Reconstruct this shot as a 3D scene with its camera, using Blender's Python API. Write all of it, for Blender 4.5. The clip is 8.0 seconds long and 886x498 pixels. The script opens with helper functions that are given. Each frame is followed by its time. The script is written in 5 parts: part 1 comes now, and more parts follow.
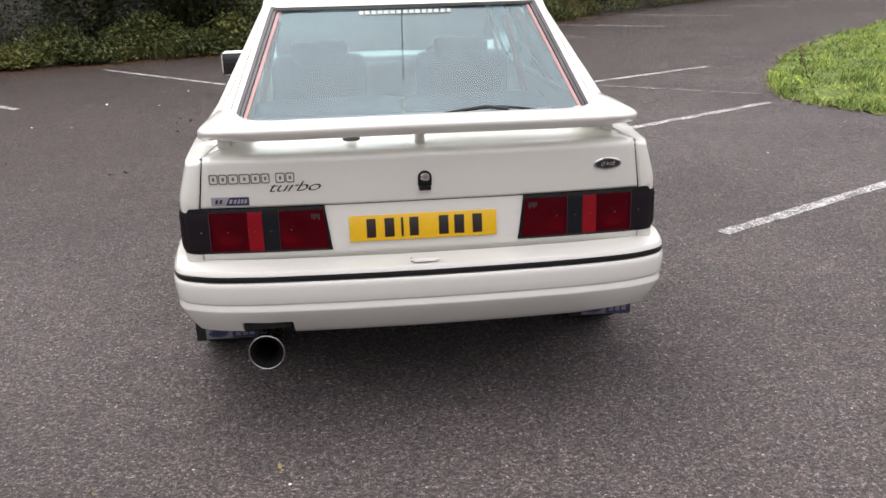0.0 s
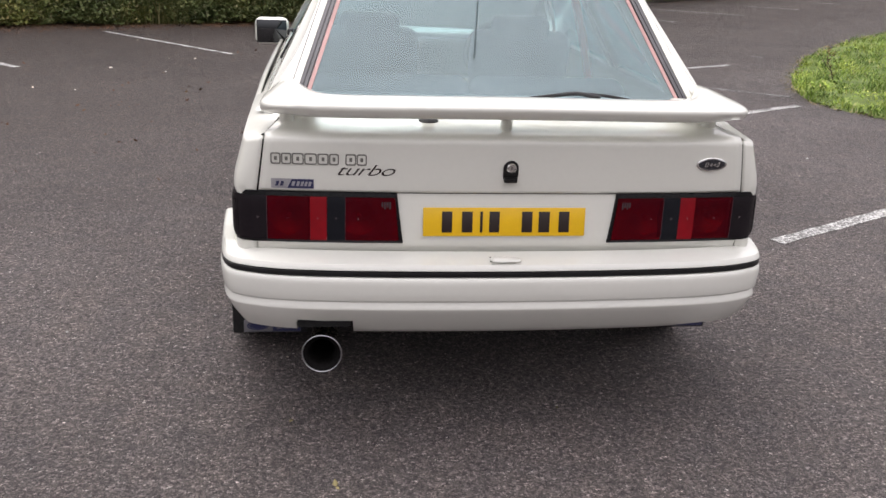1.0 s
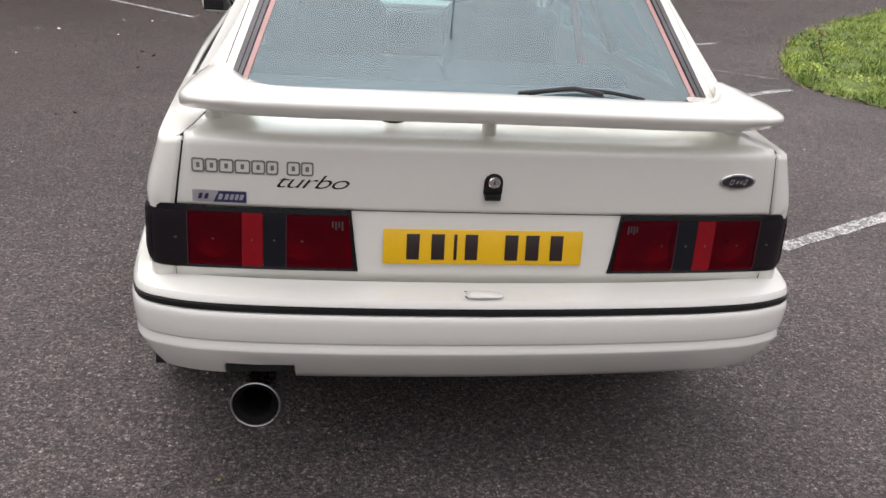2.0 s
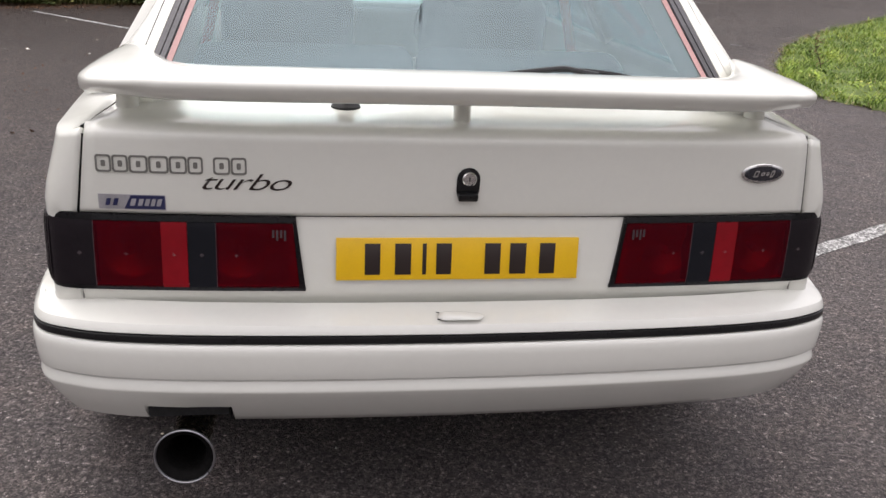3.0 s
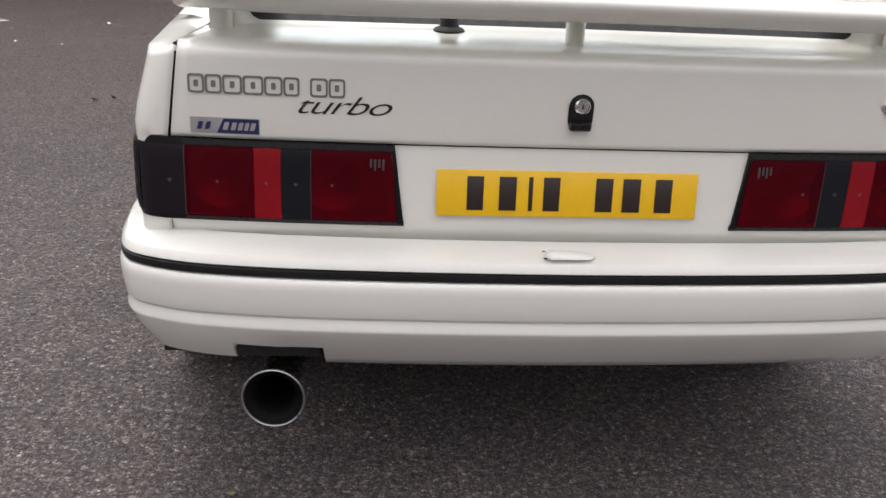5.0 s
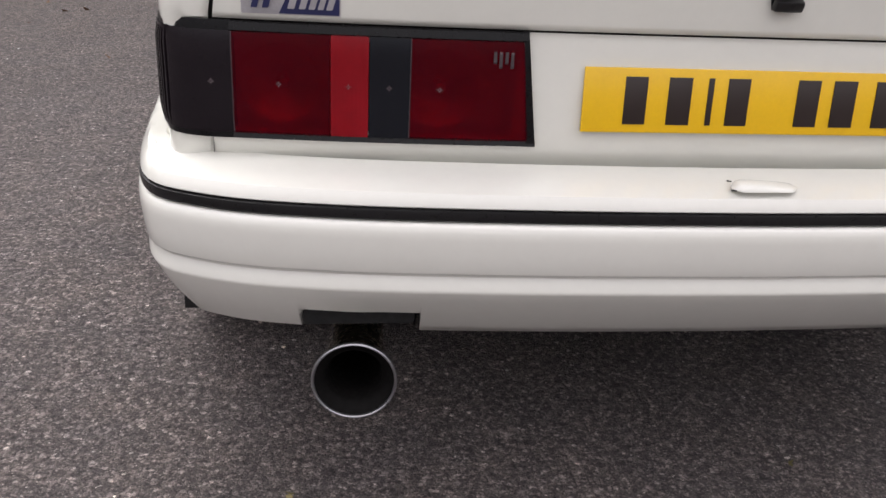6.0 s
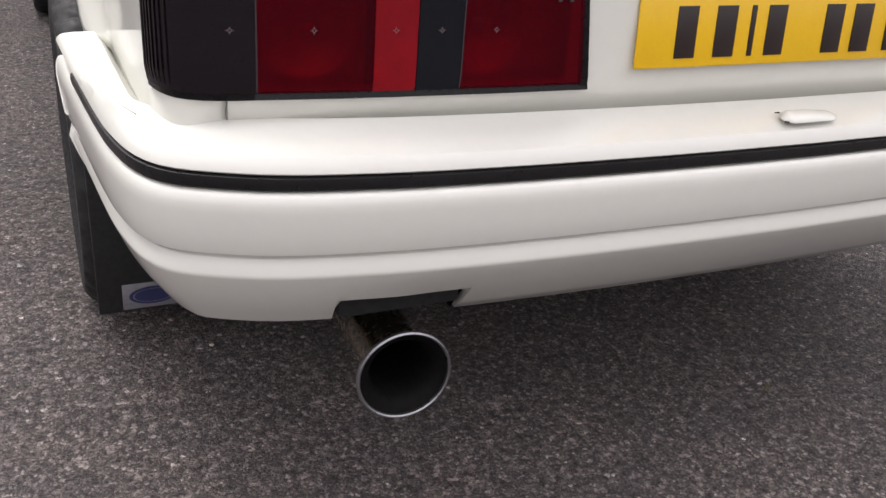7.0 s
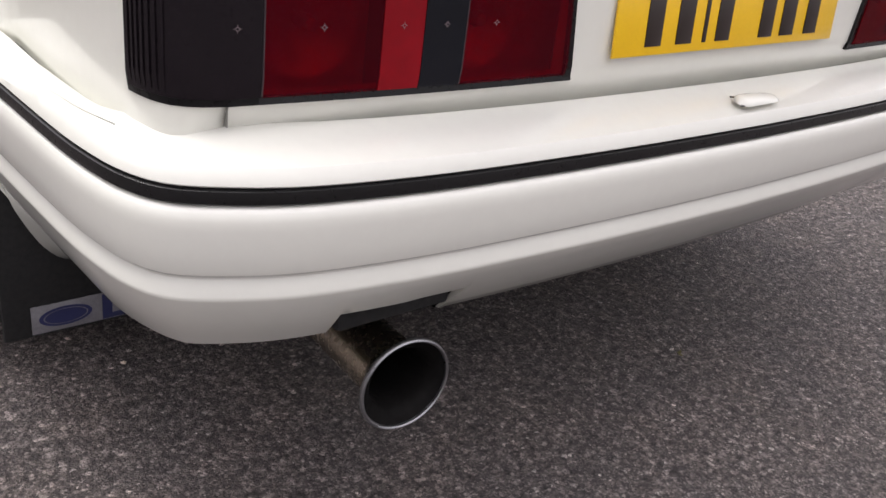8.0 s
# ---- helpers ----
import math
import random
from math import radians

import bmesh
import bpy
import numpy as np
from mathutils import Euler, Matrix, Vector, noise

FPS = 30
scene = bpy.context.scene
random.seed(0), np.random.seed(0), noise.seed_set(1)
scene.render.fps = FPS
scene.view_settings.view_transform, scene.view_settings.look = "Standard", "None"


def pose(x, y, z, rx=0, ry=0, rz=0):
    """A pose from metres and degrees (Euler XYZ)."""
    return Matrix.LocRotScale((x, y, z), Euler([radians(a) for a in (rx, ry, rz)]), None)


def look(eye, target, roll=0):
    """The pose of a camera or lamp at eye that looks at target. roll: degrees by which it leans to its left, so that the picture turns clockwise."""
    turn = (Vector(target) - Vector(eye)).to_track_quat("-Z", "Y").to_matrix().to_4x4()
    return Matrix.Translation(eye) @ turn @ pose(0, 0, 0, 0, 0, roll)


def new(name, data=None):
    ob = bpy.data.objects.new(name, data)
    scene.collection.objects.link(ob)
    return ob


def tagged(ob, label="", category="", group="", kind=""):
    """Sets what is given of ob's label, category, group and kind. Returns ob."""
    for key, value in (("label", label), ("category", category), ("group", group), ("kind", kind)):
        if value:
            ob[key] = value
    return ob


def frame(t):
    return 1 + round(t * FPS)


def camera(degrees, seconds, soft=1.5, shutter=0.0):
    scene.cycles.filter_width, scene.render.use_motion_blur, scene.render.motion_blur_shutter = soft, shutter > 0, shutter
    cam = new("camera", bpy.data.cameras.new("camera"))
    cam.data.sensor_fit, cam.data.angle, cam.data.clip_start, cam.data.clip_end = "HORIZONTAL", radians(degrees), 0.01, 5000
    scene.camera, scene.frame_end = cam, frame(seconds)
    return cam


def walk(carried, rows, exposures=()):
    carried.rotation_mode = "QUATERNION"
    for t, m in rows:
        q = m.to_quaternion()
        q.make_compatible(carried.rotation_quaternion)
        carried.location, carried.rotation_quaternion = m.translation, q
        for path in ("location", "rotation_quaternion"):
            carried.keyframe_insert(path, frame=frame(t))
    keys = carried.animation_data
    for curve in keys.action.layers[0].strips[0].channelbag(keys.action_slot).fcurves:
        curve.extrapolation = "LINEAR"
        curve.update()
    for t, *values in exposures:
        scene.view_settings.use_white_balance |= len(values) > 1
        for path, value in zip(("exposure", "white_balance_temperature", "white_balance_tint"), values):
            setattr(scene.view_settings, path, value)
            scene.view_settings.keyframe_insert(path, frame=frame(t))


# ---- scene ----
cam = camera(51.9, 8.0)
PATH = [
    (0, (-0.248, -2.924, 1.548), (-0.045, -1.032, 0.932), -1.4),
    (0.5, (-0.419, -2.734, 1.503), (-0.153, -0.851, 0.883), 0.6),
    (1, (-0.516, -2.578, 1.488), (-0.273, -0.702, 0.84), 2.2),
    (1.5, (-0.559, -2.329, 1.463), (-0.269, -0.472, 0.779), 3.2),
    (2, (-0.438, -2.042, 1.465), (-0.132, -0.198, 0.754), 4.1),
    (2.2, (-0.398, -1.951, 1.456), (-0.085, -0.11, 0.741), 4.3),
    (3.3, (-0.302, -1.672, 1.251), (0.009, 0.202, 0.624), 2.4),
    (3.5, (-0.285, -1.695, 1.222), (0.017, 0.189, 0.621), 2.2),
    (4, (-0.247, -1.739, 1.177), (0.054, 0.159, 0.621), 1.8),
    (4.5, (-0.267, -1.737, 1.18), (-0.006, 0.153, 0.583), 2.3),
    (5, (-0.38, -1.61, 1.168), (-0.204, 0.258, 0.476), 2.6),
    (5.2, (-0.43, -1.527, 1.145), (-0.257, 0.329, 0.42), 2.8),
    (6.3, (-0.659, -1.054, 0.943), (-0.315, 0.716, 0.079), 3.4),
    (6.5, (-0.736, -1.008, 0.921), (-0.265, 0.725, 0.041), 4.1),
    (7, (-0.922, -0.908, 0.923), (-0.139, 0.702, 0.033), 5.0),
    (7.5, (-1.021, -0.801, 0.913), (-0.047, 0.696, 0.013), 5.2),
    (8, (-1.107, -0.735, 0.915), (0.063, 0.61, 0.009), 8.2),
]
EXPOSURE = [(0.0, 0.27), (1.5, 0.13), (2.2, 0.08), (3.4, 0.07), (4.5, 0.14), (5.2, 0.25), (6.4, 0.36), (8.0, 0.38)]
walk(cam, [(t, look(eye, target, roll)) for t, eye, target, roll in PATH], EXPOSURE)
# ---------------------------------------------------------------- light
world = bpy.data.worlds.new("overcast_sky")
scene.world = world
world.use_nodes = True
wn = world.node_tree
bg = wn.nodes["Background"]
sky = wn.nodes.new("ShaderNodeTexSky")
sky.sky_type = "NISHITA"
sky.sun_disc = False
sky.sun_elevation = radians(68)
sky.sun_rotation = radians(-38)
sky.air_density, sky.dust_density, sky.ozone_density = 1.0, 6.0, 1.0
# thin cloud: brighter overhead than at the horizon
way = wn.nodes.new("ShaderNodeTexCoord")
split = wn.nodes.new("ShaderNodeSeparateXYZ")
wn.links.new(way.outputs["Generated"], split.inputs[0])
rise = wn.nodes.new("ShaderNodeMapRange")
rise.inputs["From Min"].default_value, rise.inputs["From Max"].default_value = 0.0, 1.0
rise.inputs["To Min"].default_value, rise.inputs["To Max"].default_value = 2.0, 24.0
wn.links.new(split.outputs["Z"], rise.inputs["Value"])
tint = wn.nodes.new("ShaderNodeMixRGB")
tint.blend_type = "MULTIPLY"
tint.inputs[0].default_value = 1.0
tint.inputs[2].default_value = (1.045, 0.995, 1.04, 1)
wn.links.new(rise.outputs[0], tint.inputs[1])
cover = wn.nodes.new("ShaderNodeMixRGB")
cover.inputs[0].default_value = 0.92
wn.links.new(sky.outputs[0], cover.inputs[1])
wn.links.new(tint.outputs[0], cover.inputs[2])
wn.links.new(cover.outputs[0], bg.inputs[0])
bg.inputs[1].default_value = 0.10
sun_data = bpy.data.lights.new("sun", "SUN")
sun_data.energy, sun_data.angle, sun_data.color = 1.9, radians(38), (1.0, 0.97, 0.92)
sun = new("sun", sun_data)
sun.matrix_world = look((-3.2, 4.1, 13), (0, 0, 0))


# ---------------------------------------------------------------- materials
def shader(name, color, rough=0.5, metal=0.0, coat=0.0, spec=0.5):
    m = bpy.data.materials.new(name)
    m.use_nodes = True
    b = m.node_tree.nodes["Principled BSDF"]
    b.inputs["Base Color"].default_value = (*color, 1)
    b.inputs["Roughness"].default_value = rough
    b.inputs["Metallic"].default_value = metal
    b.inputs["Coat Weight"].default_value = coat
    b.inputs["Coat Roughness"].default_value = 0.06
    b.inputs["Specular IOR Level"].default_value = spec
    return m


def add(m, kind, **values):
    n = m.node_tree.nodes.new(kind)
    for key, v in values.items():
        n.inputs[key].default_value = v
    return n


def link(m, a, b):
    m.node_tree.links.new(a, b)


def coords(m):
    return add(m, "ShaderNodeTexCoord").outputs["Object"]


def ramp(m, fac, stops):
    r = add(m, "ShaderNodeValToRGB")
    while len(r.color_ramp.elements) < len(stops):
        r.color_ramp.elements.new(0.5)
    for e, (p, c) in zip(r.color_ramp.elements, stops):
        e.position, e.color = p, (*c, 1)
    link(m, fac, r.inputs[0])
    return r.outputs[0]


def noise_tex(m, scale, detail=4.0, rough=0.6):
    n = add(m, "ShaderNodeTexNoise", Scale=scale, Detail=detail, Roughness=rough)
    link(m, coords(m), n.inputs["Vector"])
    return n.outputs["Fac"]


def vary(m, color, amount, scale, fine, rough=(0.3, 0.6)):
    """Two scales of tone, and a roughness that follows the fine one."""
    b = m.node_tree.nodes["Principled BSDF"]
    lo, hi = [c * (1 - amount) for c in color], [min(1, c * (1 + amount)) for c in color]
    big = ramp(m, noise_tex(m, scale), [(0.3, lo), (0.7, hi)])
    small = ramp(m, noise_tex(m, fine, 6), [(0.3, (1 - amount,) * 3), (0.7, (1, 1, 1))])
    mix = add(m, "ShaderNodeMixRGB", Fac=1.0)
    mix.blend_type = "MULTIPLY"
    link(m, big, mix.inputs[1]), link(m, small, mix.inputs[2])
    link(m, mix.outputs[0], b.inputs["Base Color"])
    r = ramp(m, noise_tex(m, fine * 0.7, 3), [(0.3, (rough[0],) * 3), (0.7, (rough[1],) * 3)])
    link(m, r, b.inputs["Roughness"])
    return m


def bump(m, height, strength, distance):
    b = add(m, "ShaderNodeBump", Strength=strength, Distance=distance)
    link(m, height, b.inputs["Height"])
    link(m, b.outputs[0], m.node_tree.nodes["Principled BSDF"].inputs["Normal"])
    return m


def paint(name, color):
    m = shader(name, color, 0.32, coat=0.9)
    vary(m, color, 0.025, 1.3, 60, (0.28, 0.36))
    return bump(m, noise_tex(m, 420, 2), 0.02, 0.0006)


WHITE = paint("white_paint", (0.70, 0.697, 0.640))
BUMPER_WHITE = paint("bumper_paint", (0.70, 0.697, 0.646))
TRIM = bump(vary(shader("black_trim", (0.006, 0.006, 0.007), 0.3), (0.006, 0.006, 0.007), 0.3, 8, 200, (0.25, 0.4)), noise_tex(bpy.data.materials["black_trim"], 700, 2), 0.1, 0.0004)
RUBBER = vary(shader("rubber", (0.009, 0.009, 0.010), 0.65), (0.009, 0.009, 0.010), 0.35, 6, 150, (0.55, 0.8))
UNDER = vary(shader("underseal", (0.008, 0.008, 0.009), 0.8), (0.008, 0.008, 0.009), 0.4, 5, 90, (0.7, 0.95))
# rubber in a paler grey: sheen of the sky put into its base colour
SEAL = vary(shader("window_rubber_sheen", (0.085, 0.080, 0.088), 0.4), (0.085, 0.080, 0.088), 0.25, 9, 140, (0.3, 0.5))
# darker silver for the flap stickers: shade under the tail put into its colour
FLAP_SILVER_SHADED = vary(shader("flap_silver_shaded", (0.17, 0.165, 0.18), 0.5), (0.17, 0.165, 0.18), 0.2, 30, 240, (0.4, 0.6))
SEAM = shader("shut_gap", (0.008, 0.008, 0.008), 0.8, spec=0.1)
CHROME = vary(shader("chrome", (0.75, 0.74, 0.72), 0.12, 1.0), (0.75, 0.74, 0.72), 0.08, 12, 160, (0.08, 0.2))
STEEL = vary(shader("exhaust_steel", (0.50, 0.43, 0.34), 0.3, 1.0), (0.50, 0.43, 0.34), 0.08, 9, 130, (0.22, 0.30))
LIP = vary(shader("lip_steel", (0.34, 0.34, 0.36), 0.3, 1.0), (0.34, 0.34, 0.36), 0.12, 14, 150, (0.26, 0.38))
SOOT = vary(shader("soot", (0.004, 0.0035, 0.0035), 0.9, spec=0.1), (0.004, 0.0035, 0.0035), 0.4, 30, 200, (0.6, 0.9))
YELLOW = vary(shader("plate_yellow", (0.78, 0.47, 0.006), 0.35, coat=0.3), (0.78, 0.47, 0.006), 0.05, 7, 220, (0.28, 0.4))
INK = shader("plate_black", (0.02, 0.012, 0.01), 0.4)
BLUE = vary(shader("sticker_blue", (0.020, 0.024, 0.085), 0.35), (0.020, 0.024, 0.085), 0.1, 20, 200, (0.3, 0.4))
SILVER = vary(shader("sticker_silver", (0.42, 0.41, 0.43), 0.4, 0.3), (0.42, 0.41, 0.43), 0.12, 30, 240, (0.3, 0.45))
MIRROR = shader("mirror_silver", (0.10, 0.105, 0.11), 0.04, 1.0)
BADGE = shader("badge_black", (0.015, 0.016, 0.022), 0.2, coat=0.6)
FABRIC = vary(shader("seat_fabric", (0.17, 0.185, 0.20), 0.9), (0.17, 0.185, 0.20), 0.25, 4, 60, (0.85, 0.95))
SHELF = vary(shader("shelf_cloth", (0.30, 0.34, 0.36), 0.9), (0.30, 0.34, 0.36), 0.2, 5, 150, (0.85, 0.95))
RED_BELT = vary(shader("red_webbing", (0.60, 0.07, 0.06), 0.7), (0.60, 0.07, 0.06), 0.15, 10, 300, (0.6, 0.8))
TAPE = vary(shader("red_tape", (0.45, 0.26, 0.245), 0.45), (0.45, 0.26, 0.245), 0.15, 10, 200, (0.35, 0.5))
ALLOY = vary(shader("alloy", (0.55, 0.55, 0.55), 0.35, 0.9), (0.55, 0.55, 0.55), 0.15, 6, 90, (0.3, 0.5))


def lens(name, color, ribs, solid):
    """Moulded lamp lens: tinted clear plastic with a glossy face and fine ribs."""
    m = shader(name, color, 0.14, coat=0.5)
    t = m.node_tree
    b = t.nodes["Principled BSDF"]
    vary(m, color, 0.15, 6, 40, (0.10, 0.2))
    w = add(m, "ShaderNodeTexWave", Scale=ribs, Distortion=0.0)
    link(m, coords(m), w.inputs["Vector"])
    bump(m, w.outputs["Fac"], 0.10, 0.001)
    clear, mixer = t.nodes.new("ShaderNodeBsdf" + "Transparent"), t.nodes.new("ShaderNodeMixShader")
    peak = max(color)
    clear.inputs[0].default_value = (*[c / peak * (0.66 if c == peak else 0.36) for c in color], 1)
    mixer.inputs[0].default_value = solid
    t.links.new(clear.outputs[0], mixer.inputs[1])
    t.links.new(b.outputs[0], mixer.inputs[2])
    t.links.new(mixer.outputs[0], t.nodes["Material Output"].inputs[0])
    return m


LENS_RED = lens("lens_red", (0.13, 0.004, 0.015), 55, 0.28)
LENS_BRIGHT = lens("lens_bright_red", (0.27, 0.005, 0.012), 55, 0.85)
LENS_SMOKE = lens("lens_smoked", (0.009, 0.0065, 0.009), 70, 0.97)
LENS_DARK = lens("lens_dark", (0.007, 0.008, 0.012), 70, 0.96)
for m_ in (LENS_SMOKE, LENS_DARK, LENS_BRIGHT, LENS_RED):
    b_ = m_.node_tree.nodes["Principled BSDF"]
    b_.inputs["Coat Weight"].default_value, b_.inputs["Specular IOR Level"].default_value = 0.0, 0.35
BOWL = vary(shader("lamp_reflector", (0.75, 0.70, 0.68), 0.25, 0.9), (0.75, 0.70, 0.68), 0.2, 20, 90, (0.35, 0.55))
HOUSING = shader("lamp_housing", (0.16, 0.13, 0.13), 0.6)
MARK = shader("moulding_mark", (0.17, 0.13, 0.14), 0.5)
DIVIDE = shader("lens_joint", (0.045, 0.030, 0.034), 0.4)
LAMP_BLACK = vary(shader("lamp_surround", (0.004, 0.004, 0.005), 0.3, spec=0.3), (0.004, 0.004, 0.005), 0.3, 12, 200, (0.22, 0.4))
JOINT = shader("panel_sealer", (0.20, 0.195, 0.18), 0.6)


def glass(name, color, rough=0.0, opacity=0.10):
    """Thin pane: clear film that mirrors at its surface, tinted where seen through."""
    m = bpy.data.materials.new(name)
    m.use_nodes = True
    t = m.node_tree
    t.nodes.remove(t.nodes["Principled BSDF"])
    clear, shine, fres, mixer = (t.nodes.new("ShaderNodeBsdf" + "Transparent"), t.nodes.new("ShaderNodeBsdfGlossy"), t.nodes.new("ShaderNodeFresnel"), t.nodes.new("ShaderNodeMixShader"))
    clear.inputs[0].default_value = (*color, 1)
    shine.inputs["Roughness"].default_value = rough
    shine.inputs["Color"].default_value = (0.84, 1.0, 1.03, 1)
    fres.inputs[0].default_value = 2.0
    t.links.new(fres.outputs[0], mixer.inputs[0])
    t.links.new(clear.outputs[0], mixer.inputs[1])
    t.links.new(shine.outputs[0], mixer.inputs[2])
    # pale blue diffuse film: glare of the sky put into the pane's colour
    sky_glare, film = t.nodes.new("ShaderNodeBsdfDiffuse"), t.nodes.new("ShaderNodeMixShader")
    sky_glare.inputs[0].default_value = (0.50, 0.66, 0.70, 1)
    glare_mask = ramp(m, noise_tex(m, 5, 5), [(0.3, (opacity * 0.7,) * 3), (0.7, (opacity * 1.2,) * 3)])
    t.links.new(glare_mask, film.inputs[0])
    t.links.new(mixer.outputs[0], film.inputs[1])
    t.links.new(sky_glare.outputs[0], film.inputs[2])
    t.links.new(film.outputs[0], t.nodes["Material Output"].inputs[0])
    return m


GLASS = glass("window_glass", (0.70, 0.84, 0.86))

# asphalt: stones of several greys in dark binder
ASPHALT = shader("asphalt", (0.06, 0.06, 0.06), 0.85)


def multiply(m, a, b):
    mix = add(m, "ShaderNodeMixRGB", Fac=1.0)
    mix.blend_type = "MULTIPLY"
    link(m, a, mix.inputs[1]), link(m, b, mix.inputs[2])
    return mix.outputs[0]


def stones(m, co, scale, tones, least, most):
    """Chippings of one size scattered in the binder: their tone, and where they stand out."""
    v = add(m, "ShaderNodeTexVoronoi", Scale=scale)
    link(m, co, v.inputs["Vector"])
    parts_ = add(m, "ShaderNodeSeparateColor")
    link(m, v.outputs["Color"], parts_.inputs[0])
    tone = ramp(m, parts_.outputs[0], tones)
    size = add(m, "ShaderNodeMapRange")
    size.inputs["To Min"].default_value, size.inputs["To Max"].default_value = least, most
    link(m, parts_.outputs[1], size.inputs["Value"])
    rim = add(m, "ShaderNodeMath")
    rim.operation = "SUBTRACT"
    link(m, size.outputs[0], rim.inputs[0]), link(m, v.outputs["Distance"], rim.inputs[1])
    return tone, ramp(m, rim.outputs[0], [(0.0, (0.0,) * 3), (0.10, (0.75,) * 3), (0.35, (1, 1, 1))])


def over(m, under, tone, mask):
    mix = add(m, "ShaderNodeMixRGB")
    link(m, mask, mix.inputs[0]), link(m, under, mix.inputs[1]), link(m, tone, mix.inputs[2])
    return mix.outputs[0]


def build_asphalt(m):
    b = m.node_tree.nodes["Principled BSDF"]
    # wobble the cells so that no two stones look alike
    warp = add(m, "ShaderNodeTexNoise", Scale=150.0, Detail=4.0)
    link(m, coords(m), warp.inputs["Vector"])
    shift = add(m, "ShaderNodeVectorMath")
    shift.operation = "MULTIPLY_ADD"
    link(m, warp.outputs["Color"], shift.inputs[0])
    shift.inputs[1].default_value = (0.011, 0.011, 0.011)
    link(m, coords(m), shift.inputs[2])
    co = shift.outputs[0]
    binder = ramp(m, noise_tex(m, 420, 4, 0.7), [(0.3, (0.034, 0.030, 0.031)), (0.7, (0.100, 0.089, 0.087))])
    small, small_h = stones(m, co, 250.0, [(0.0, (0.072, 0.063, 0.062)), (0.5, (0.140, 0.123, 0.119)), (0.9, (0.220, 0.196, 0.188)), (1.0, (0.34, 0.31, 0.30))], 0.35, 0.70)
    big, big_h = stones(m, co, 118.0, [(0.0, (0.075, 0.066, 0.065)), (0.4, (0.145, 0.127, 0.124)), (0.8, (0.225, 0.198, 0.190)), (0.985, (0.31, 0.275, 0.262)), (1.0, (0.52, 0.49, 0.47))], 0.25, 0.78)
    flecks = ramp(m, noise_tex(m, 200, 6, 0.8), [(0.34, (0.40, 0.39, 0.40)), (0.5, (1.0, 0.985, 0.98)), (0.66, (1.70, 1.685, 1.67))])
    mixed = multiply(m, over(m, over(m, binder, small, small_h), big, big_h), flecks)
    patch = ramp(m, noise_tex(m, 0.55, 6), [(0.28, (0.92, 0.90, 0.905)), (0.5, (1.26, 1.25, 1.245)), (0.72, (1.52, 1.51, 1.50))])
    stain_shade = ramp(m, noise_tex(m, 5.5, 5), [(0.3, (0.86, 0.87, 0.90)), (0.7, (1.08, 1.05, 1.02))])
    clots = ramp(m, noise_tex(m, 56, 5, 0.78), [(0.33, (0.24, 0.235, 0.24)), (0.5, (0.94, 0.93, 0.925)), (0.67, (1.98, 1.96, 1.95))])
    stain_shade = multiply(m, stain_shade, clots)
    blots = ramp(m, noise_tex(m, 16, 4, 0.65), [(0.32, (0.80, 0.79, 0.80)), (0.5, (1.0, 1.0, 1.0)), (0.68, (1.22, 1.20, 1.18))])
    stain_shade = multiply(m, stain_shade, blots)
    # shade of hedge and trees painted into the asphalt, browner towards the hedge's foot
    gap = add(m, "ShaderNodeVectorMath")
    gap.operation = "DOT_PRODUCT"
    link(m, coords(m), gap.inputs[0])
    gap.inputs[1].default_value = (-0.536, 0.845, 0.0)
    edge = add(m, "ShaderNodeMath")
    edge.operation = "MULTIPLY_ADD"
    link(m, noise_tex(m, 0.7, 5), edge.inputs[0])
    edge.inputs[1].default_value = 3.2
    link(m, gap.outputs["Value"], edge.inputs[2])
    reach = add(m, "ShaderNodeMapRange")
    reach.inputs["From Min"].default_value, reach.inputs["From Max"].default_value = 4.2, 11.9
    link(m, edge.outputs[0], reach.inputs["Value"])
    hedge_shade = ramp(m, reach.outputs[0], [(0.0, (1.0, 1.0, 1.0)), (0.35, (0.64, 0.605, 0.58)), (1.0, (0.45, 0.385, 0.345))])
    stain_shade = multiply(m, stain_shade, hedge_shade)
    link(m, multiply(m, mixed, multiply(m, patch, stain_shade)), b.inputs["Base Color"])
    rough = ramp(m, noise_tex(m, 90, 3), [(0.3, (0.55,) * 3), (0.7, (0.9,) * 3)])
    link(m, rough, b.inputs["Roughness"])
    total = add(m, "ShaderNodeMath")
    total.operation = "MULTIPLY_ADD"
    link(m, small_h, total.inputs[0])
    total.inputs[1].default_value = 0.45
    link(m, big_h, total.inputs[2])
    high = add(m, "ShaderNodeMath")
    high.operation = "ADD"
    link(m, total.outputs[0], high.inputs[0])
    link(m, noise_tex(m, 320, 4), high.inputs[1])
    bump(m, high.outputs[0], 1.0, 0.013)


build_asphalt(ASPHALT)


def leafy(name, stops, rough=0.6, patch=1.3):
    m = shader(name, stops[0][1], rough)
    g = add(m, "ShaderNodeNewGeometry")
    clumps = ramp(m, noise_tex(m, patch, 3), [(0.30, (0.42, 0.50, 0.50)), (0.5, (1, 1, 1)), (0.70, (1.75, 1.50, 1.25))])
    link(m, multiply(m, ramp(m, g.outputs["Random Per Island"], stops), clumps), m.node_tree.nodes["Principled BSDF"].inputs["Base Color"])
    m.node_tree.nodes["Principled BSDF"].inputs["Specular IOR Level"].default_value = 0.3
    return m


